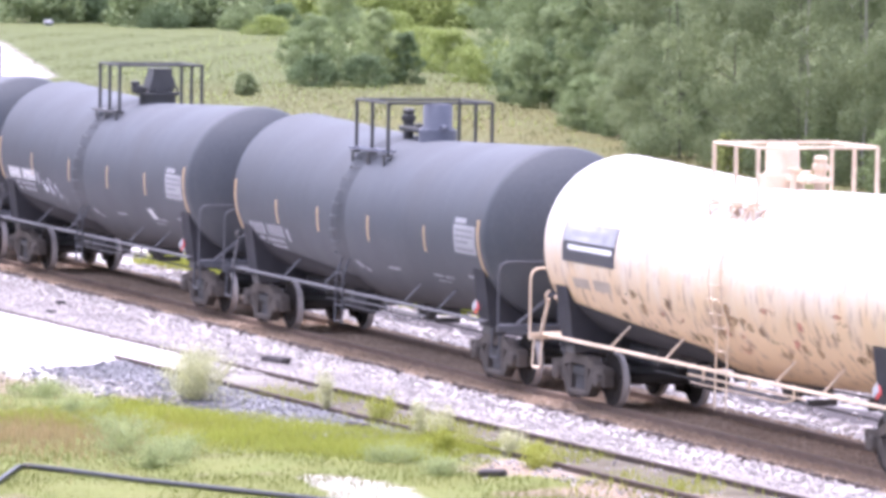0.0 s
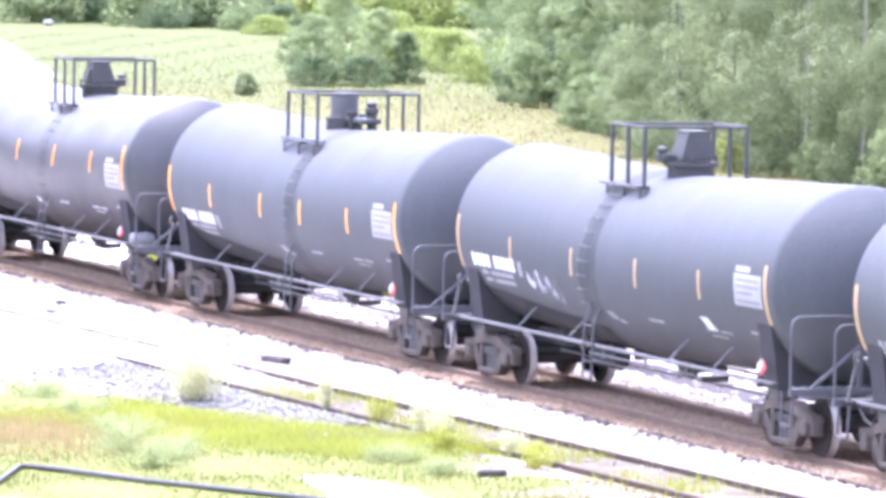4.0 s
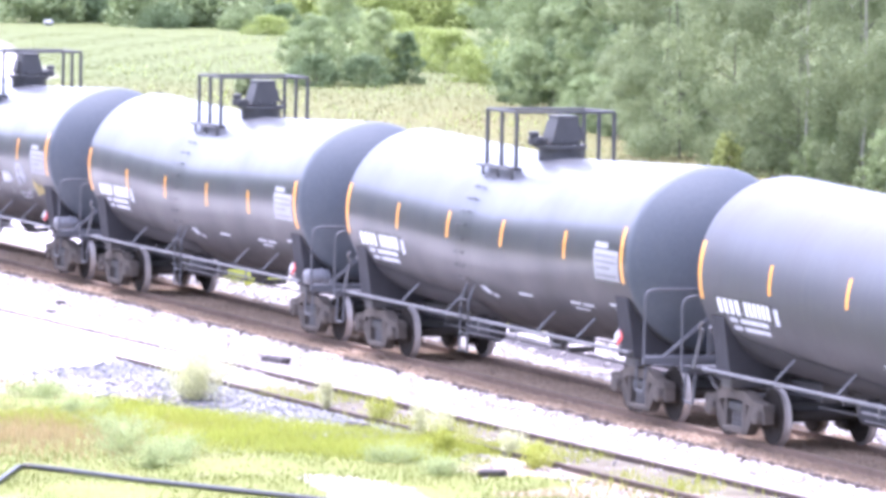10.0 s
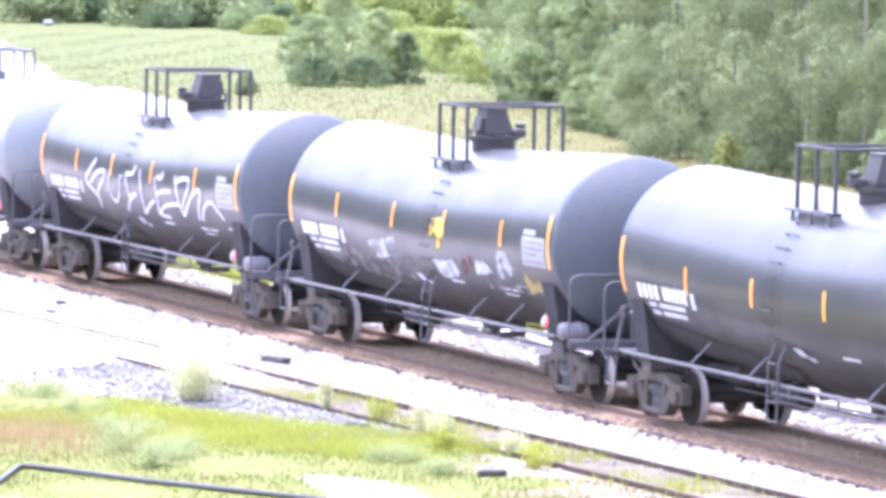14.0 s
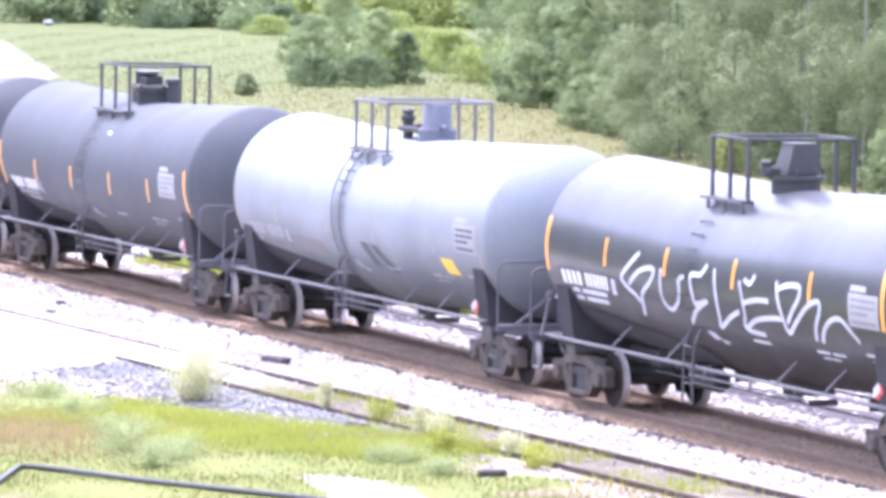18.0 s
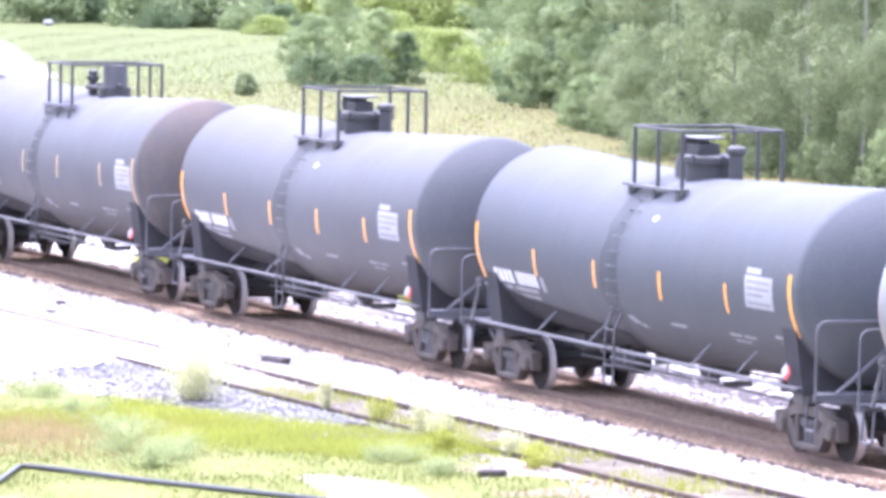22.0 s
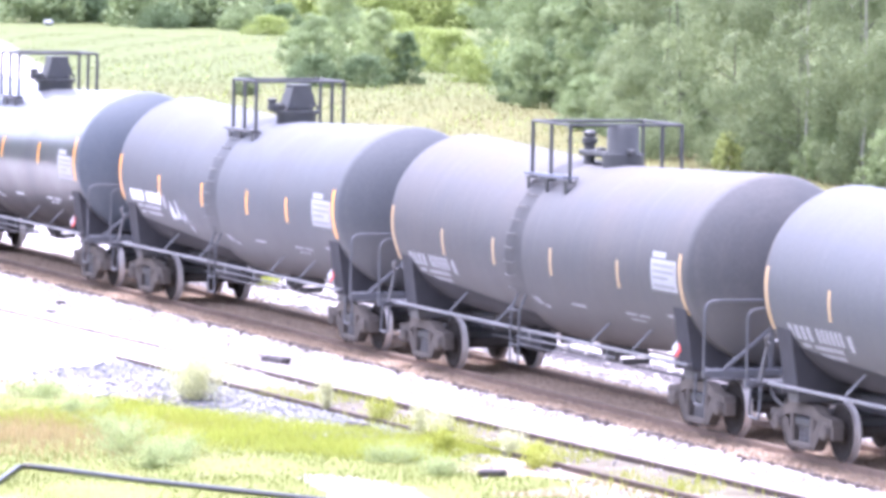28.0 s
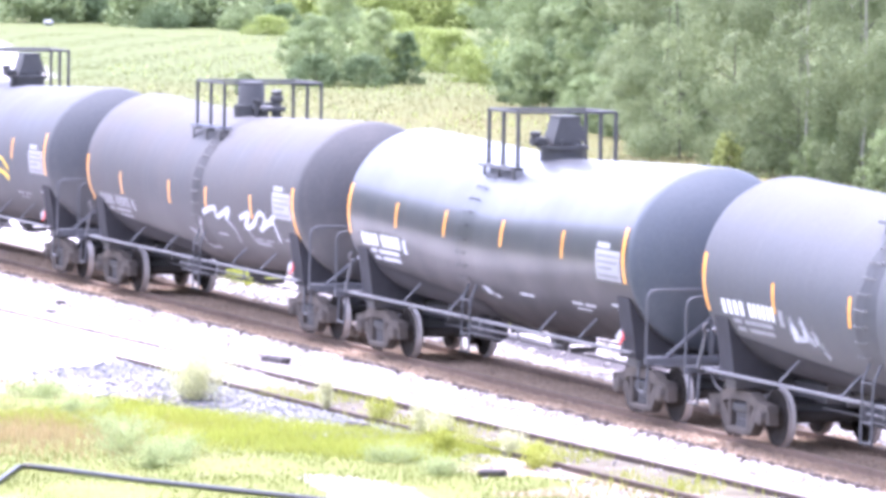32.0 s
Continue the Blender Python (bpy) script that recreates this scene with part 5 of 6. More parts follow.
SCRAWL = [[(1.09, -16.5), (1.88, -11.2), (1.94, -18.1), (2.77, -10.4), (2.46, -19.2)], [(0.85, -21.9), (0.51, -35.9), (0.53, -46.5), (1.16, -46.0)], [(2.57, -20.2), (2.84, -26.9), (2.77, -37.8)],
          [(3.35, -16.0), (4.0, -11.1), (3.56, -22.6), (4.14, -18.8), (4.59, -9.7), (4.92, -12.4), (4.67, -19.8), (5.51, -9.9)], [(4.4, -22.9), (5.25, -15.0), (5.4, -20.4), (5.35, -30.3)], [(3.68, -24.7), (3.87, -34.5), (4.59, -35.1)]]
painted_lines(CARS[16], "graffiti", M["tag"], SCRAWL[:1] + SCRAWL[3:5], 0.11, "looping white scrawl")
painted_lines(CARS[16], "graffiti", M["faded"], SCRAWL[1:3] + SCRAWL[5:], 0.09, "thin faded scrawl")
painted_lines(CARS[17], "yellow_tag", M["yellow"], [[(3.0, -8), (3.4, -10), (3.7, -16)]], 0.4, "yellow spray mark")
for w, line in ((0.24, [(-3.55, -13), (-3.3, -24)]), (0.2, [(-3.1, -13), (-2.95, -20), (-2.75, -29)]), (0.16, [(-2.75, -18), (-2.5, -27), (-2.35, -35)]), (0.12, [(-3.5, -26), (-2.9, -24)])):
    painted_lines(CARS[14], "graffiti", M["smear"], [line], w, "pale scuffed scrawl")
pale = CARS[9]
rect_patch(pale, "paint_over", M["dark_patch"], 0.75, 1.15, -33, -16, "dark grey brushed dash", -0.5)
rect_patch(pale, "paint_over", M["dark_patch"], 1.45, 1.85, -36, -17, "dark grey brushed dash", -0.9)
rect_patch(pale, "paint_over", M["brown_patch"], -3.4, -1.6, -33, -21, "dull grimy patch", -0.5)
rect_patch(pale, "paint_over", M["brown_patch"], -5.4, -3.8, -40, -28, "dull grimy patch", -0.5)
rect_patch(pale, "yellow_mark", M["yellow"], 4.7, 5.3, -28, -17, "yellow spray patch", -0.2)
for k in (10, 11):
    rect_patch(CARS[k], "pale_spot", M["mark"], 0.64, 0.8, 30.5, 34, "small white spot")

def settle(car):
    """Lays paint, tape, plates and irons on the bent tank: they keep their height on the flanks and follow the bend above and below."""
    for ob in car.children_recursive:
        if ob.type != "MESH" or ob.name.split(".")[0] in ("tank_shell", "tank_head", "placard", "placard_edge"):
            continue
        m = ob.matrix_basis
        up = ob.parent
        while up != car:
            m, up = up.matrix_basis @ m, up.parent
        n = len(ob.data.vertices)
        co = np.empty(n * 3)
        ob.data.vertices.foreach_get("co", co)
        mat, off = np.array(m.to_3x3()), np.array(m.translation)
        p = co.reshape(-1, 3) @ mat.T + off
        rad = np.hypot(p[:, 1], p[:, 2] - ZC)
        if rad.min() < R - 0.04 or rad.max() > R + 0.2:
            continue
        key = (ob.data.name, tuple(np.round(off, 2)), round(m.to_euler().x, 2))
        if key not in CACHE:
            p[:, 0] -= 0.075
            low = np.array([sag(x) for x in p[:, 0]])
            a = np.abs(np.degrees(np.arcsin(np.clip((p[:, 2] - ZC) / rad, -1, 1))))
            p[:, 2] += (low + 0.041) * np.clip((a - 32) / 35, 0, 1) - 0.041
            p[:, 1] = np.sign(p[:, 1]) * np.sqrt(np.maximum(rad ** 2 - (p[:, 2] - ZC - low) ** 2, 0.0))
            CACHE[key] = ob.data.copy()
            CACHE[key].vertices.foreach_set("co", ((p - off) @ mat).ravel())
            CACHE[key].update()
        ob.data = CACHE[key]


for car in CARS:
    settle(car)

track("main_track", (-420.0, 0, 0), 0.0, 480.0, 112, 292.0, "busy main railway track with bright rails on brown ballast", True)
SIDE = math.degrees(math.atan(0.047))
track("siding_track", (-112.0, siding_y(-112.0), -0.15), SIDE, 73.0, 60, 14.0, "overgrown rusty siding track beside the main line", False, 0.02, 13.2)


# ---- vegetation ----
def leaves(rng, centres, radii, n, size):
    """Small folded leaves scattered in clumps: vertices and faces."""
    pick = rng.choice(len(centres), n, p=radii ** 2 / (radii ** 2).sum())
    d = rng.normal(0, 1, (n, 3))
    d /= np.linalg.norm(d, axis=1)[:, None]
    rad = radii[pick] * rng.uniform(0.5, 1.06, n) ** 0.6 * (1 + 0.55 * rng.random(n) ** 7)
    p = centres[pick] + d * rad[:, None] * np.array([1.0, 1.0, 0.8])
    up = d + rng.normal(0, 0.55, (n, 3)) + np.array([0, 0, 0.35])
    up /= np.linalg.norm(up, axis=1)[:, None]
    side = np.cross(up, rng.normal(0, 1, (n, 3)))
    side /= np.linalg.norm(side, axis=1)[:, None]
    fwd = np.cross(up, side)
    s = size * rng.uniform(0.6, 1.35, n)[:, None]
    a, b = p - side * s * 0.55, p + side * s * 0.55
    c, e = p + fwd * s * 0.38 - up * s * 0.12, p - fwd * s * 0.38 - up * s * 0.12
    v = np.stack([a, c, b, e], 1).reshape(-1, 3)
    f = np.arange(4 * n).reshape(-1, 4)
    return v, f


def crown_clumps(rng, h, w, base, k):
    """Clump centres inside an uneven upright crown."""
    cs, rs = [], []
    while len(cs) < k:
        u = rng.uniform(0, 1)
        z = base + (h - base) * u
        reach = w / 2 * (0.55 + 0.45 * math.sin(math.pi * min(1.0, 0.18 + 0.82 * u))) * (1 - 0.45 * u ** 3)
        a, q = rng.uniform(0, 2 * math.pi), math.sqrt(rng.uniform(0, 1)) * reach
        cs.append((q * math.cos(a), q * math.sin(a), z))
        rs.append(rng.uniform(0.10, 0.36) * w * (0.55 if k < 60 else 0.45 if k < 100 else 0.33))
    return np.array(cs), np.array(rs)


def plant(name, category, label, x, y, h, w, material, n, size, seed, base=0.12, clumps=26, bark="bark", group=""):
    rng = np.random.default_rng(seed)
    t = new(name)
    t.matrix_basis = pose(x, y, ground_z(x, y) - 0.05)
    tagged(t, label, category, group)
    cs, rs = crown_clumps(rng, h * 0.95, w, h * base, clumps)
    bm = bmesh.new()
    lean = rng.normal(0, 0.05, 2)
    rt = 0.0035 * h + 0.018
    prev = None
    for i in range(7):
        u = i / 6
        ring = []
        for k in range(7):
            a = 2 * math.pi * k / 7
            r = rt * (1 - 0.85 * u)
            ring.append(bm.verts.new((lean[0] * h * u * u + r * math.cos(a) + 0.03 * math.sin(5 * u), lean[1] * h * u * u + r * math.sin(a), h * 0.85 * u)))
        if prev:
            for k in range(7):
                bm.faces.new((prev[k], prev[(k + 1) % 7], ring[(k + 1) % 7], ring[k]))
        prev = ring
    for c in cs[:: max(1, len(cs) // 10)]:
        z0 = max(0.1 * h, c[2] - 0.45 * math.hypot(c[0], c[1]) - 0.2)
        tube(bm, [(0, 0, min(z0, 0.8 * h)), (c[0] * 0.4, c[1] * 0.4, z0 + (c[2] - z0) * 0.35 + 0.03), (c[0] * 0.6, c[1] * 0.6, z0 + (c[2] - z0) * 0.6)], 0.002 * h + 0.004, 5)
    part("trunk", bm, M[bark], t)
    v, f = leaves(rng, cs, rs, n, size)
    me = bpy.data.meshes.new("crown")
    me.from_pydata(v.tolist(), [], f.tolist())
    me.materials.append(M[material])
    c = new("crown", me)
    c.parent = t
    return t


# x, y, height, width, leaves; the dense thicket first, the bright weeds behind it, the wood's foot, single bushes, the far hedge
SHRUBS = [(-238.3, 48.1, 3.2, 3.0, "leaf_mid"), (-243.9, 51.3, 4.6, 3.4, "leaf_fresh"), (-239.4, 51.5, 3.6, 2.7, "leaf_fresh"), (-238.5, 52.5, 2.4, 2.0, "leaf_dark"), (-247.0, 54.6, 4.4, 2.8, "leaf_bright"), (-235.5, 47.0, 1.5, 2.4, "leaf_dark"), (-235.7, 49.4, 1.4, 2.7, "leaf_dark"), (-262.2, 55.6, 2.0, 2.3, "leaf_mid")]
SHRUBS += [(-259.6, 61.1, 2.2, 3.4, "leaf_bright"), (-253.3, 60.2, 2.2, 3.3, "leaf_bright"), (-241.6, 57.2, 1.6, 3.1, "leaf_bright"), (-283.4, 68.4, 2.5, 3.8, "leaf_bright"), (-307.1, 74.7, 2.0, 3.5, "leaf_mid"), (-315.4, 72.4, 1.2, 3.3, "leaf_bright"), (-324.8, 73.8, 1.5, 3.0, "leaf_mid"), (-237.5, 56.6, 2.1, 2.4, "leaf_bright"), (-262.0, 66.0, 5.0, 4.5, "leaf_mid")]
SHRUBS += [(-218.6, 49.9, 2.4, 1.8, "leaf_dark"), (-212.9, 48.5, 2.7, 2.4, "leaf_mid"), (-212.9, 49.7, 3.0, 2.3, "leaf_dark"), (-206.0, 48.2, 3.3, 2.3, "leaf_mid"), (-201.4, 47.4, 3.0, 2.1, "leaf_dark"), (-193.0, 43.2, 2.2, 2.2, "leaf_mid")]
SHRUBS += [(-225.2, 40.2, 1.0, 1.1, "leaf_grey"), (-163.4, 35.6, 1.3, 1.1, "field_weed"), (-328.8, 70.2, 1.6, 3.5, "leaf_dark"), (-331.9, 73.4, 1.6, 3.4, "leaf_mid"), (-336.1, 70.3, 1.5, 3.3, "leaf_dark"), (-352.3, 72.6, 1.2, 3.5, "leaf_mid"), (-318.0, 74.2, 1.9, 3.0, "leaf_dark")]
foot = random.Random(15)
for k in range(24):
    x = -196.0 + 2.1 * k
    SHRUBS.append((x, 42.6 + (x + 196.0) * -0.165 + foot.uniform(0.0, 2.4), foot.uniform(1.0, 2.6), foot.uniform(1.6, 2.6), foot.choice(["leaf_mid", "leaf_mid", "leaf_grey"])))
for i, (x, y, h, w, m) in enumerate(SHRUBS):
    tone = {"leaf_mid": "mid-green", "leaf_fresh": "fresh green", "leaf_dark": "dark green", "leaf_bright": "bright yellow-green", "leaf_grey": "grey-green", "field_weed": "pale yellow-green"}[m]
    plant("shrub", "shrub", "%s leafy shrub standing in the rough grass" % tone, x, y, h, w, m, int(1300 + 720 * h * w), 0.085 + 0.0001 * abs(x + 150), 100 + i, 0.02, 120, group="shrubs in the field")
TREES = [(-217.5, 51.4, 8.0, 4.2, "leaf_mid", 6000, 0.17), (-221.0, 52.6, 9.0, 4.6, "leaf_mid", 6000, 0.18), (-226.0, 54.5, 9.0, 5.0, "leaf_mid", 6000, 0.2), (-207.1, 48.6, 6.6, 3.4, "leaf_mid", 9000, 0.15), (-203.5, 48.6, 9.5, 3.4, "leaf_dark", 8000, 0.15), (-198.0, 45.8, 8.6, 3.4, "leaf_mid", 9000, 0.15), (-211.0, 51.5, 9.0, 4.0, "leaf_mid", 7000, 0.17)]
TREES += [
         (-186.0, 41.8, 8.5, 3.2, "leaf_grey", 9000, 0.13), (-178.5, 39.8, 9.5, 3.8, "leaf_grey", 11000, 0.13), (-172.0, 37.6, 10.0, 4.2, "leaf_grey", 12000, 0.13), (-166.6, 37.2, 10.5, 4.2, "leaf_grey", 12000, 0.13),
         (-161.5, 37.2, 10.0, 4.2, "leaf_haze", 12000, 0.13), (-156.8, 37.2, 10.5, 4.2, "leaf_haze", 12000, 0.13), (-152.2, 36.8, 10.0, 4.2, "leaf_haze", 11000, 0.13), (-147.5, 36.4, 10.0, 4.2, "leaf_haze", 8000, 0.14),
         (-183.0, 46.0, 11.0, 4.6, "leaf_mid", 7000, 0.18), (-176.0, 44.0, 11.5, 4.6, "leaf_grey", 7000, 0.18), (-168.0, 43.0, 11.5, 4.8, "leaf_grey", 7000, 0.18), (-160.0, 43.0, 12.0, 4.8, "leaf_grey", 7000, 0.18), (-153.0, 42.0, 12.0, 4.8, "leaf_grey", 7000, 0.18)]
for i, (x, y, h, w, m, n, s) in enumerate(TREES):
    tone = {"leaf_mid": "mid-green", "leaf_dark": "dark green", "leaf_grey": "hazy grey-green", "leaf_haze": "dull grey-green"}[m]
    plant("tree", "tree", "%s broad-leaved tree at the wood's edge" % tone, x, y, h, w * 1.12, m, int(n * 2.0), s * 0.72, 300 + i, 0.01, 90, "bark", group="trees of the wood edge")
rng = random.Random(77)
i = 0
for d, n_row, h0 in ((356.0, 9, 3.2), (366.0, 11, 8.0), (388.0, 13, 11.0), (415.0, 14, 14.0)):
    for k in range(n_row):
        side = -36 + (68 if d > 360 else 36) * k / (n_row - 1) + rng.uniform(-1.5, 1.5)
        dd = d + rng.uniform(-8, 8) - max(0, side) * 0.8
        x, y = -0.932 * dd + 0.357 * side, -36.8 + 0.357 * dd + 0.934 * side
        plant("tree", "tree", "leafy green tree in the far wood", x, y, h0 * rng.uniform(0.85, 1.2), rng.uniform(6.0, 8.5), rng.choice(["leaf_bright", "leaf_mid"] if -9 < side < 6 else ["leaf_dark", "leaf_mid", "leaf_mid"]), 5000, 0.28, 500 + i, 0.01, 40, group="trees of the far wood")
        i += 1

# unseen trees, added to hide the low sky from the tanks' reflections
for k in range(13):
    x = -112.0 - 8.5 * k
    plant("tree", "tree", "unseen dark green tree added to darken reflections in the tanks", x, -17.0 - rng.uniform(0, 4), rng.uniform(10, 14), rng.uniform(9, 11), "leaf_dark", 4200, 0.5, 700 + k, 0.01, 60, group="trees of the near wood")


def dead_trunk(x, y, h, seed):
    r = random.Random(seed)
    bm = bmesh.new()
    z0 = ground_z(x, y) - 0.1
    pts = [(r.uniform(-0.05, 0.05), r.uniform(-0.05, 0.05), h * i / 8) for i in range(9)]
    for a, b, w in ((0, 3, 0.034), (3, 6, 0.028), (6, 8, 0.022)):
        tube(bm, pts[a:b + 1], w, 7)
    for k in range(5):
        z = h * r.uniform(0.3, 0.8)
        tube(bm, [(0, 0, z), (r.uniform(-0.15, 0.15), r.uniform(-0.2, 0.05), z + r.uniform(0.1, 0.3))], 0.012, 5)
    ob = new("dead_tree", mesh_of("dead_tree", bm, M["pale_bark"]))
    ob.matrix_basis = pose(x, y, z0)
    tagged(ob, "bare pale dead tree standing before the wood", "tree", "dead trees")


dead_trunk(-158.9, 36.3, 9.0, 1)
dead_trunk(-154.4, 36.2, 9.0, 2)


def blades(name, area, n, lo, hi, width, material, label, seed):
    rng = np.random.default_rng(seed)
    p = area(rng, n)
    n = len(p)
    a = rng.uniform(0, 2 * np.pi, n)
    h = rng.uniform(lo, hi, n)
    w = width * rng.uniform(0.6, 1.4, n)
    z = np.array([ground_z(q[0], q[1]) for q in p]) - 0.02
    dx, dy = np.cos(a), np.sin(a)
    lx, ly = rng.normal(0, 0.22, n) * h, rng.normal(0, 0.22, n) * h
    v = np.stack([np.stack([p[:, 0] - dx * w, p[:, 1] - dy * w, z], 1), np.stack([p[:, 0] + dx * w, p[:, 1] + dy * w, z], 1),
                  np.stack([p[:, 0] + dx * w * 0.7 + lx * 0.4, p[:, 1] + dy * w * 0.7 + ly * 0.4, z + h * 0.6], 1), np.stack([p[:, 0] - dx * w * 0.7 + lx * 0.4, p[:, 1] - dy * w * 0.7 + ly * 0.4, z + h * 0.6], 1),
                  np.stack([p[:, 0] + lx, p[:, 1] + ly, z + h], 1)], 1).reshape(-1, 3)
    o = 5 * np.arange(n)
    f = [(int(k), int(k + 1), int(k + 2), int(k + 3)) for k in o] + [(int(k + 3), int(k + 2), int(k + 4)) for k in o]
    return joined(name, v.tolist(), f, material, label, "grass")


def front_area(rng, n):
    x = rng.uniform(-100, -68, n)
    y = rng.uniform(-18, -3.8, n)
    edge = np.array([front_edge(v) for v in x]) + rng.normal(0, 0.25, n) + 0.8 * np.sin(x * 0.9)
    patchy = np.sin(x * 1.1 + y * 0.7) + np.sin(y * 1.9 - x * 0.5) + rng.normal(0, 0.6, n)
    return np.stack([x, y], 1)[(y < edge - 0.3) & (patchy > -1.0)]


def rusty_area(rng, n):
    return np.stack([rng.normal(-87.6, 1.9, n), rng.normal(-10.7, 0.9, n)], 1)


def lush_area(rng, n):
    u = rng.uniform(0, 1, n)
    return np.stack([-91.0 + 10.0 * u, -8.1 + 4.0 * u + rng.normal(0, 0.45, n) - 0.25 - (rng.random(n) < 0.6) * rng.uniform(0.3, 2.5, n)], 1)


def weedy_area(rng, n):
    d = rng.uniform(175, 330, n)
    s = rng.uniform(-30, 26, n)
    x, y = -0.932 * d + 0.357 * s, -36.8 + 0.357 * d + 0.934 * s
    patchy = np.sin(x * 0.21 + y * 0.12) + np.sin(y * 0.37 - x * 0.09) + np.sin(x * 0.5 + y * 0.8) * 0.5 + rng.normal(0, 0.9, n)
    return np.stack([x, y], 1)[(y > 14.5 + 0.44 * np.maximum(0.0, -x - 190.0)) & (patchy > 0.4 - (d - 225) * 0.006)]


def shoulder_area(rng, n):
    x = rng.uniform(-115, -104, n)
    return np.stack([x, 5.2 + rng.normal(0, 0.18, n)], 1)[np.sin(x * 1.7) + np.sin(x * 0.9) > -0.5]


def verge_area(rng, n):
    x = np.where(rng.random(n) < 0.5, rng.uniform(-125.5, -117.4, n), rng.choice([-120.1, -118.1, -123.6], n) + rng.normal(0, 0.3, n))
    return np.stack([x, 3.75 + (x + 121.0) * 0.04 + rng.normal(0, 0.22, n)], 1)


def between_area(rng, n):
    x = rng.uniform(-93, -70, n)
    y = siding_y(x) + rng.uniform(-0.75, 0.7, n) - (rng.random(n) < 0.3) * rng.uniform(0.4, 1.5, n)
    keep = np.sin(x * 1.3) + np.sin(x * 2.9 + y * 3) * 0.7 + rng.normal(0, 0.4, n) > 0.15
    return np.stack([x, y], 1)[keep]


def field_area(rng, n):
    d = rng.uniform(168, 330, n)
    s = rng.uniform(-32, 30, n)
    x, y = -0.932 * d + 0.357 * s, -36.8 + 0.357 * d + 0.934 * s
    edge = 12.6 + 0.44 * np.clip(-x - 190.0, 0.0, 57.0) + 0.24 * np.maximum(0.0, -x - 247.0)
    return np.stack([x, y], 1)[y > edge + rng.normal(0, 1.0, n)]


blades("grass_bank", front_area, 125000, 0.03, 0.11, 0.005, M["grass"], "fresh yellow-green grass and weeds on the bank", 11)
blades("dry_grass", rusty_area, 5200, 0.08, 0.24, 0.006, M["rust_grass"], "reddish dry grass on bare earth", 12)
blades("siding_weeds", between_area, 10000, 0.05, 0.2, 0.006, M["lush"], "short green weeds growing between the siding rails", 13)
blades("lush_grass", lush_area, 34000, 0.05, 0.2, 0.005, M["lush"], "bright yellow-green grass along the siding edge", 15)
blades("shoulder_weeds", shoulder_area, 9000, 0.2, 0.62, 0.008, M["lush"], "yellow-green weeds along the far shoulder", 16)
blades("verge_weeds", verge_area, 4500, 0.12, 0.42, 0.01, M["lush"], "bright yellow-green weeds beyond the main track", 18)
blades("field_weeds", weedy_area, 12000, 0.1, 0.28, 0.022, M["field_weed"], "tall yellow-green weeds before the far shrubs", 17)
blades("field_grass", field_area, 80000, 0.04, 0.13, 0.013, M["straw"], "straw-yellow and green rough grass in the field", 14)


def weed(x, y, h, w, n, seed, material, label):
    t = new("weed")
    t.matrix_basis = pose(x, y, ground_z(x, y))
    tagged(t, label, "weed", "weeds by the siding")
    r = random.Random(seed)
    tops = []
    for i in range(n):
        a, q = r.uniform(0, 6.28), r.uniform(0, w / 2)
        top = (q * math.cos(a), q * math.sin(a), h * r.uniform(0.6, 1.0))
        tops.append(top)
        part("stem", tube(bmesh.new(), [(0, 0, -0.02), (top[0] * 0.55, top[1] * 0.55, top[2] * 0.3), top], 0.006, 5), material, t)
    rng2 = np.random.default_rng(seed)
    cs = np.array([[c[0] * (0.5 + 0.5 * u), c[1] * (0.5 + 0.5 * u), c[2] * u] for c in tops for u in (0.3, 0.55, 0.75, 0.95)])
    v, f = leaves(rng2, cs, np.full(len(cs), 0.05 + w * 0.10), n * 55, 0.035)
    me = bpy.data.meshes.new("foliage")
    me.from_pydata(v.tolist(), [], f.tolist())
    me.materials.append(material)
    new("foliage", me).parent = t


weed(-90.95, -6.55, 0.98, 1.5, 90, 31, M["leaf_pale"], "pale grey-green bushy weed by the siding rail")
weed(-88.3, -5.07, 0.75, 0.5, 14, 32, M["leaf_pale"], "tall thin yellow-green weed by the siding rail")
weed(-83.9, -5.0, 0.6, 0.5, 14, 33, M["leaf_pale"], "tall thin yellow-green weed between siding rails")
weed(-83.4, -4.85, 0.6, 0.5, 14, 34, M["leaf_pale"], "tall thin yellow-green weed between siding rails")
weed(-80.7, -4.65, 0.45, 0.6, 16, 35, M["leaf_pale"], "short yellow-green weed between siding rails")
weed(-86.2, -4.9, 0.5, 0.8, 18, 36, M["lush"], "bushy yellow-green weed beside the siding rail")
weed(-82.0, -5.3, 0.4, 0.9, 18, 37, M["lush"], "bushy yellow-green weed beside the siding rail")
weed(-79.0, -5.0, 0.35, 0.9, 16, 38, M["lush"], "bushy yellow-green weed beside the siding rail")

for k, (x, y, h, w) in enumerate(((-86.5, -9.3, 0.34, 1.6), (-84.6, -9.9, 0.42, 1.7), (-83.3, -9.4, 0.38, 1.5), (-82.2, -10.2, 0.36, 1.6), (-89.6, -9.2, 0.3, 1.4), (-81.0, -6.6, 0.24, 1.2), (-79.2, -6.4, 0.22, 1.3), (-93.5, -8.6, 0.3, 1.4))):
    weed(x, y, h, w, 26, 60 + k, M["leaf_soft"], "soft pale green weed clump in the bank grass")

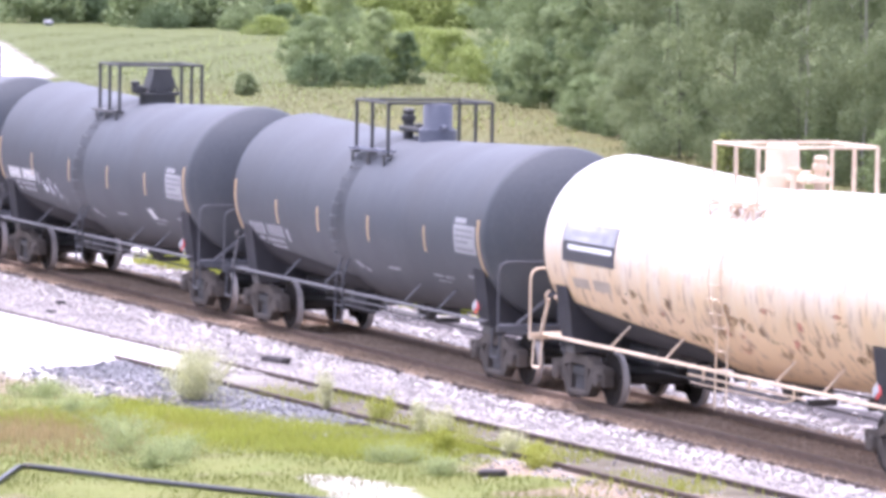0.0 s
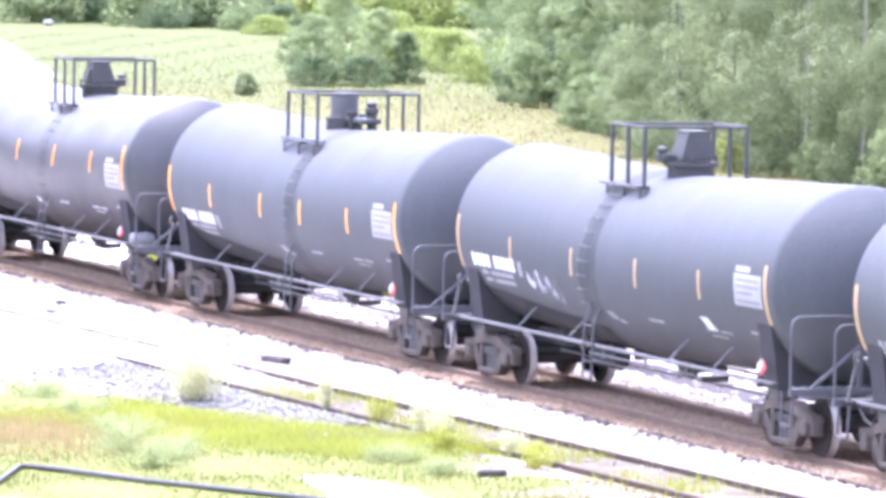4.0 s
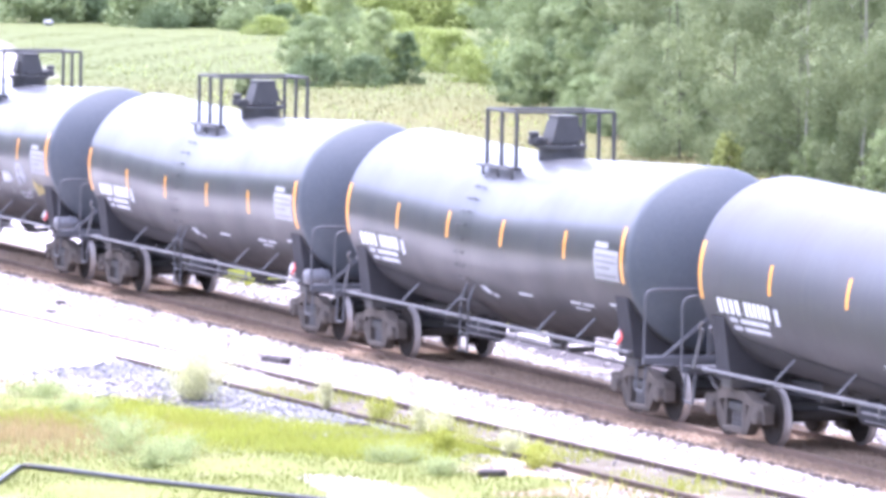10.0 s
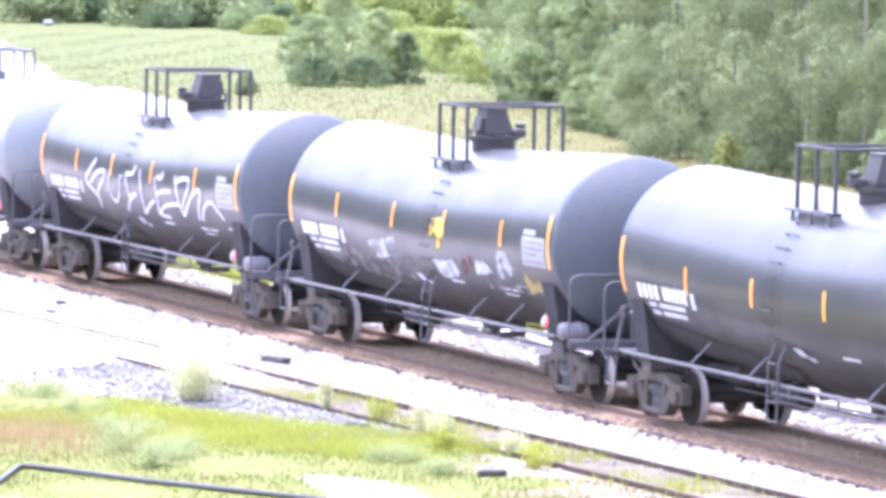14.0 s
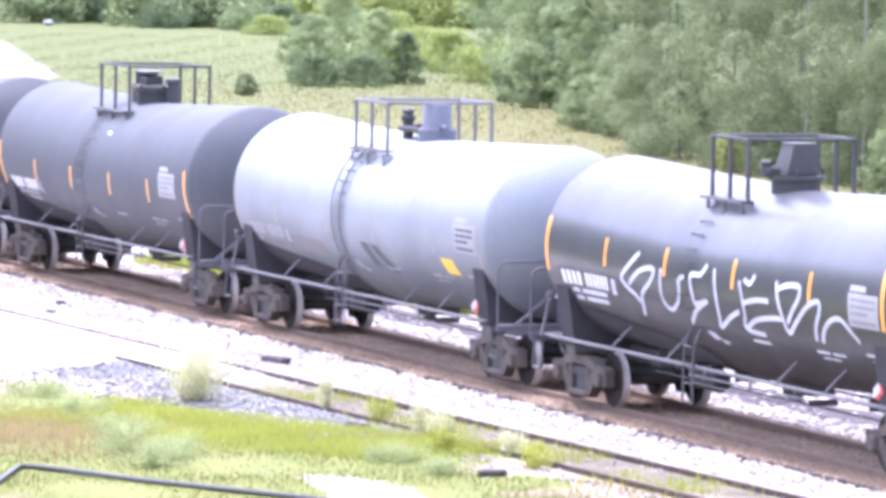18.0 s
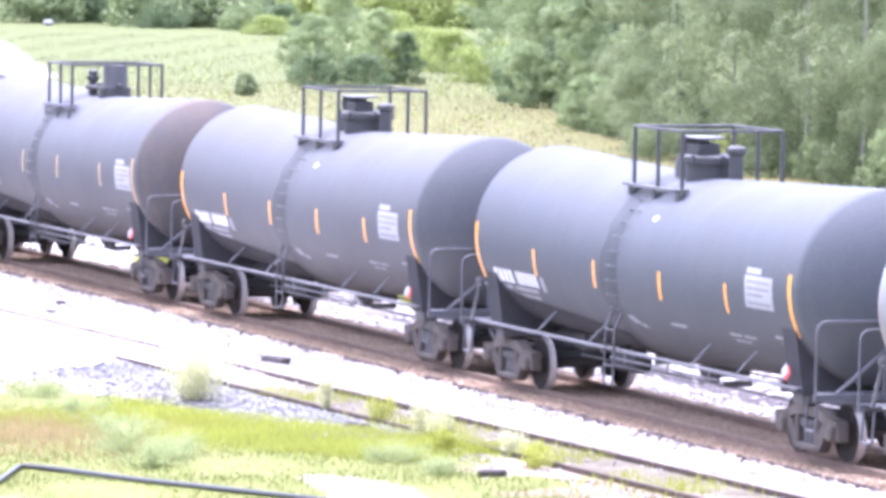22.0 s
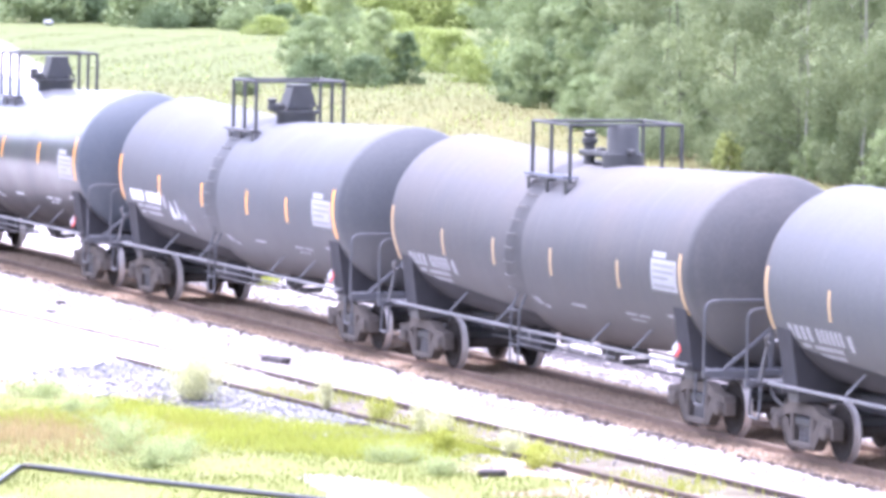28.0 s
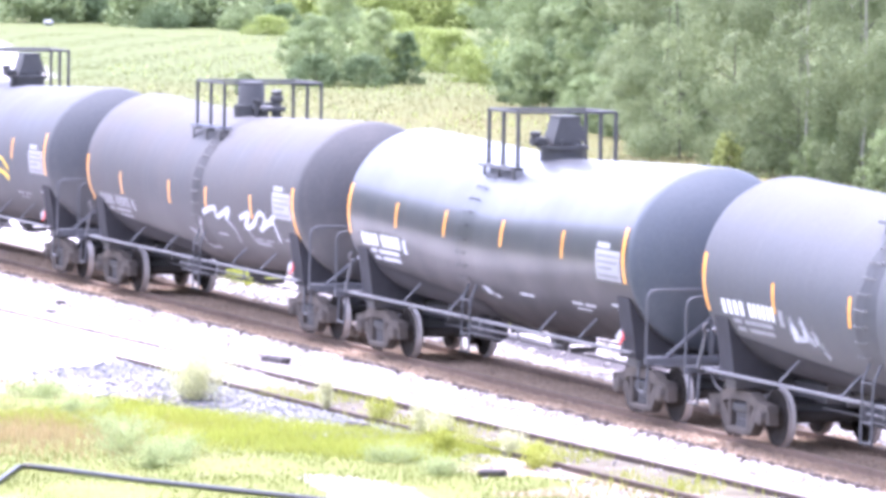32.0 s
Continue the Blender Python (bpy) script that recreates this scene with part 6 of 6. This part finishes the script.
# ---- loose things on the ground ----
def debris(x, y, sx, sy, sz, turn, seed, label):
    bm = bmesh.new()
    box(bm, (0, 0, 0), (sx, sy, sz), min(sx, sy, sz) * 0.25)
    r = random.Random(seed)
    for v in bm.verts:
        v.co += Vector((r.uniform(-1, 1) * sx, r.uniform(-1, 1) * sy, r.uniform(-1, 1) * sz)) * 0.07
    ob = new("tie_fragment", mesh_of("tie_fragment", bm, M["rubble"]))
    ob.matrix_basis = pose(x, y, ground_z(x, y) + sz * 0.45, 0, 0, turn)
    tagged(ob, label, "debris", "broken tie pieces")


debris(-98.3, -2.5, 0.6, 0.25, 0.14, 25, 1, "dark broken tie piece lying on pale gravel")
debris(-85.7, -5.45, 0.5, 0.25, 0.12, 10, 2, "dark broken tie piece lying by the siding")
debris(-84.4, -4.45, 0.35, 0.25, 0.12, 30, 3, "dark stone-like lump beside the siding rail")
debris(-112.6, -2.4, 0.25, 0.16, 0.1, 0, 4, "small dark lump lying on pale gravel")
debris(-110.1, -3.37, 0.3, 0.16, 0.08, 0, 5, "small dark lump lying on pale gravel")
debris(-98.2, -3.2, 0.22, 0.12, 0.08, 0, 6, "small dark lump lying on pale gravel")
debris(-78.4, -5.9, 0.4, 0.2, 0.12, 60, 7, "dark broken tie piece in the weeds")

bm = bmesh.new()
box(bm, (0, 0, 0.18), (0.5, 0.6, 0.36), 0.12)
ob = new("boulder", mesh_of("boulder", bm, M["data"]))
ob.matrix_basis = pose(-333.0, 63.9, ground_z(-333, 63.9) - 0.02)
tagged(ob, "pale white boulder lying in far grass", "boulder")

bm = bmesh.new()
pipe_line = [(-78.14, -14.35), (-80.9, -13.02), (-82.56, -12.26), (-82.73, -12.1), (-82.02, -11.59), (-80.26, -10.96), (-78.31, -10.25), (-76.78, -9.56), (-75.68, -9.03)]
tube(bm, bent([(x, y, ground_z(x, y) + 0.05) for x, y in pipe_line], 0.15, 4), 0.042, 8)
pipe = new("black_pipe", mesh_of("black_pipe", bm, M["asph_pipe"], True))
tagged(pipe, "long black plastic pipe lying bent in grass", "pipe")


# ---- what moves ----
def travelled(t):
    """Metres the train has rolled since nine seconds."""
    s = 7.3465 * (t - 9) + 0.0085 * (t - 9) ** 2
    return s - 0.33 * min(1.0, max(0.0, (t - 18.45) / 0.5))


def motions():
    times = [0.5 * i for i in range(65)]
    for k, car in enumerate(CARS):
        x = FIRST - k * PITCH + SHIFT.get(k, 0.0)
        walk(car, [(t, pose(x + travelled(t), 0, 0)) for t in times])
    steps = [i / 15 for i in range(481)]
    for w in WHEELSETS:
        x, y, z = w.matrix_basis.translation
        walk(w, [(t, pose(x, y, z, 0, math.degrees(travelled(t) / 0.457), 0)) for t in steps])


motions()
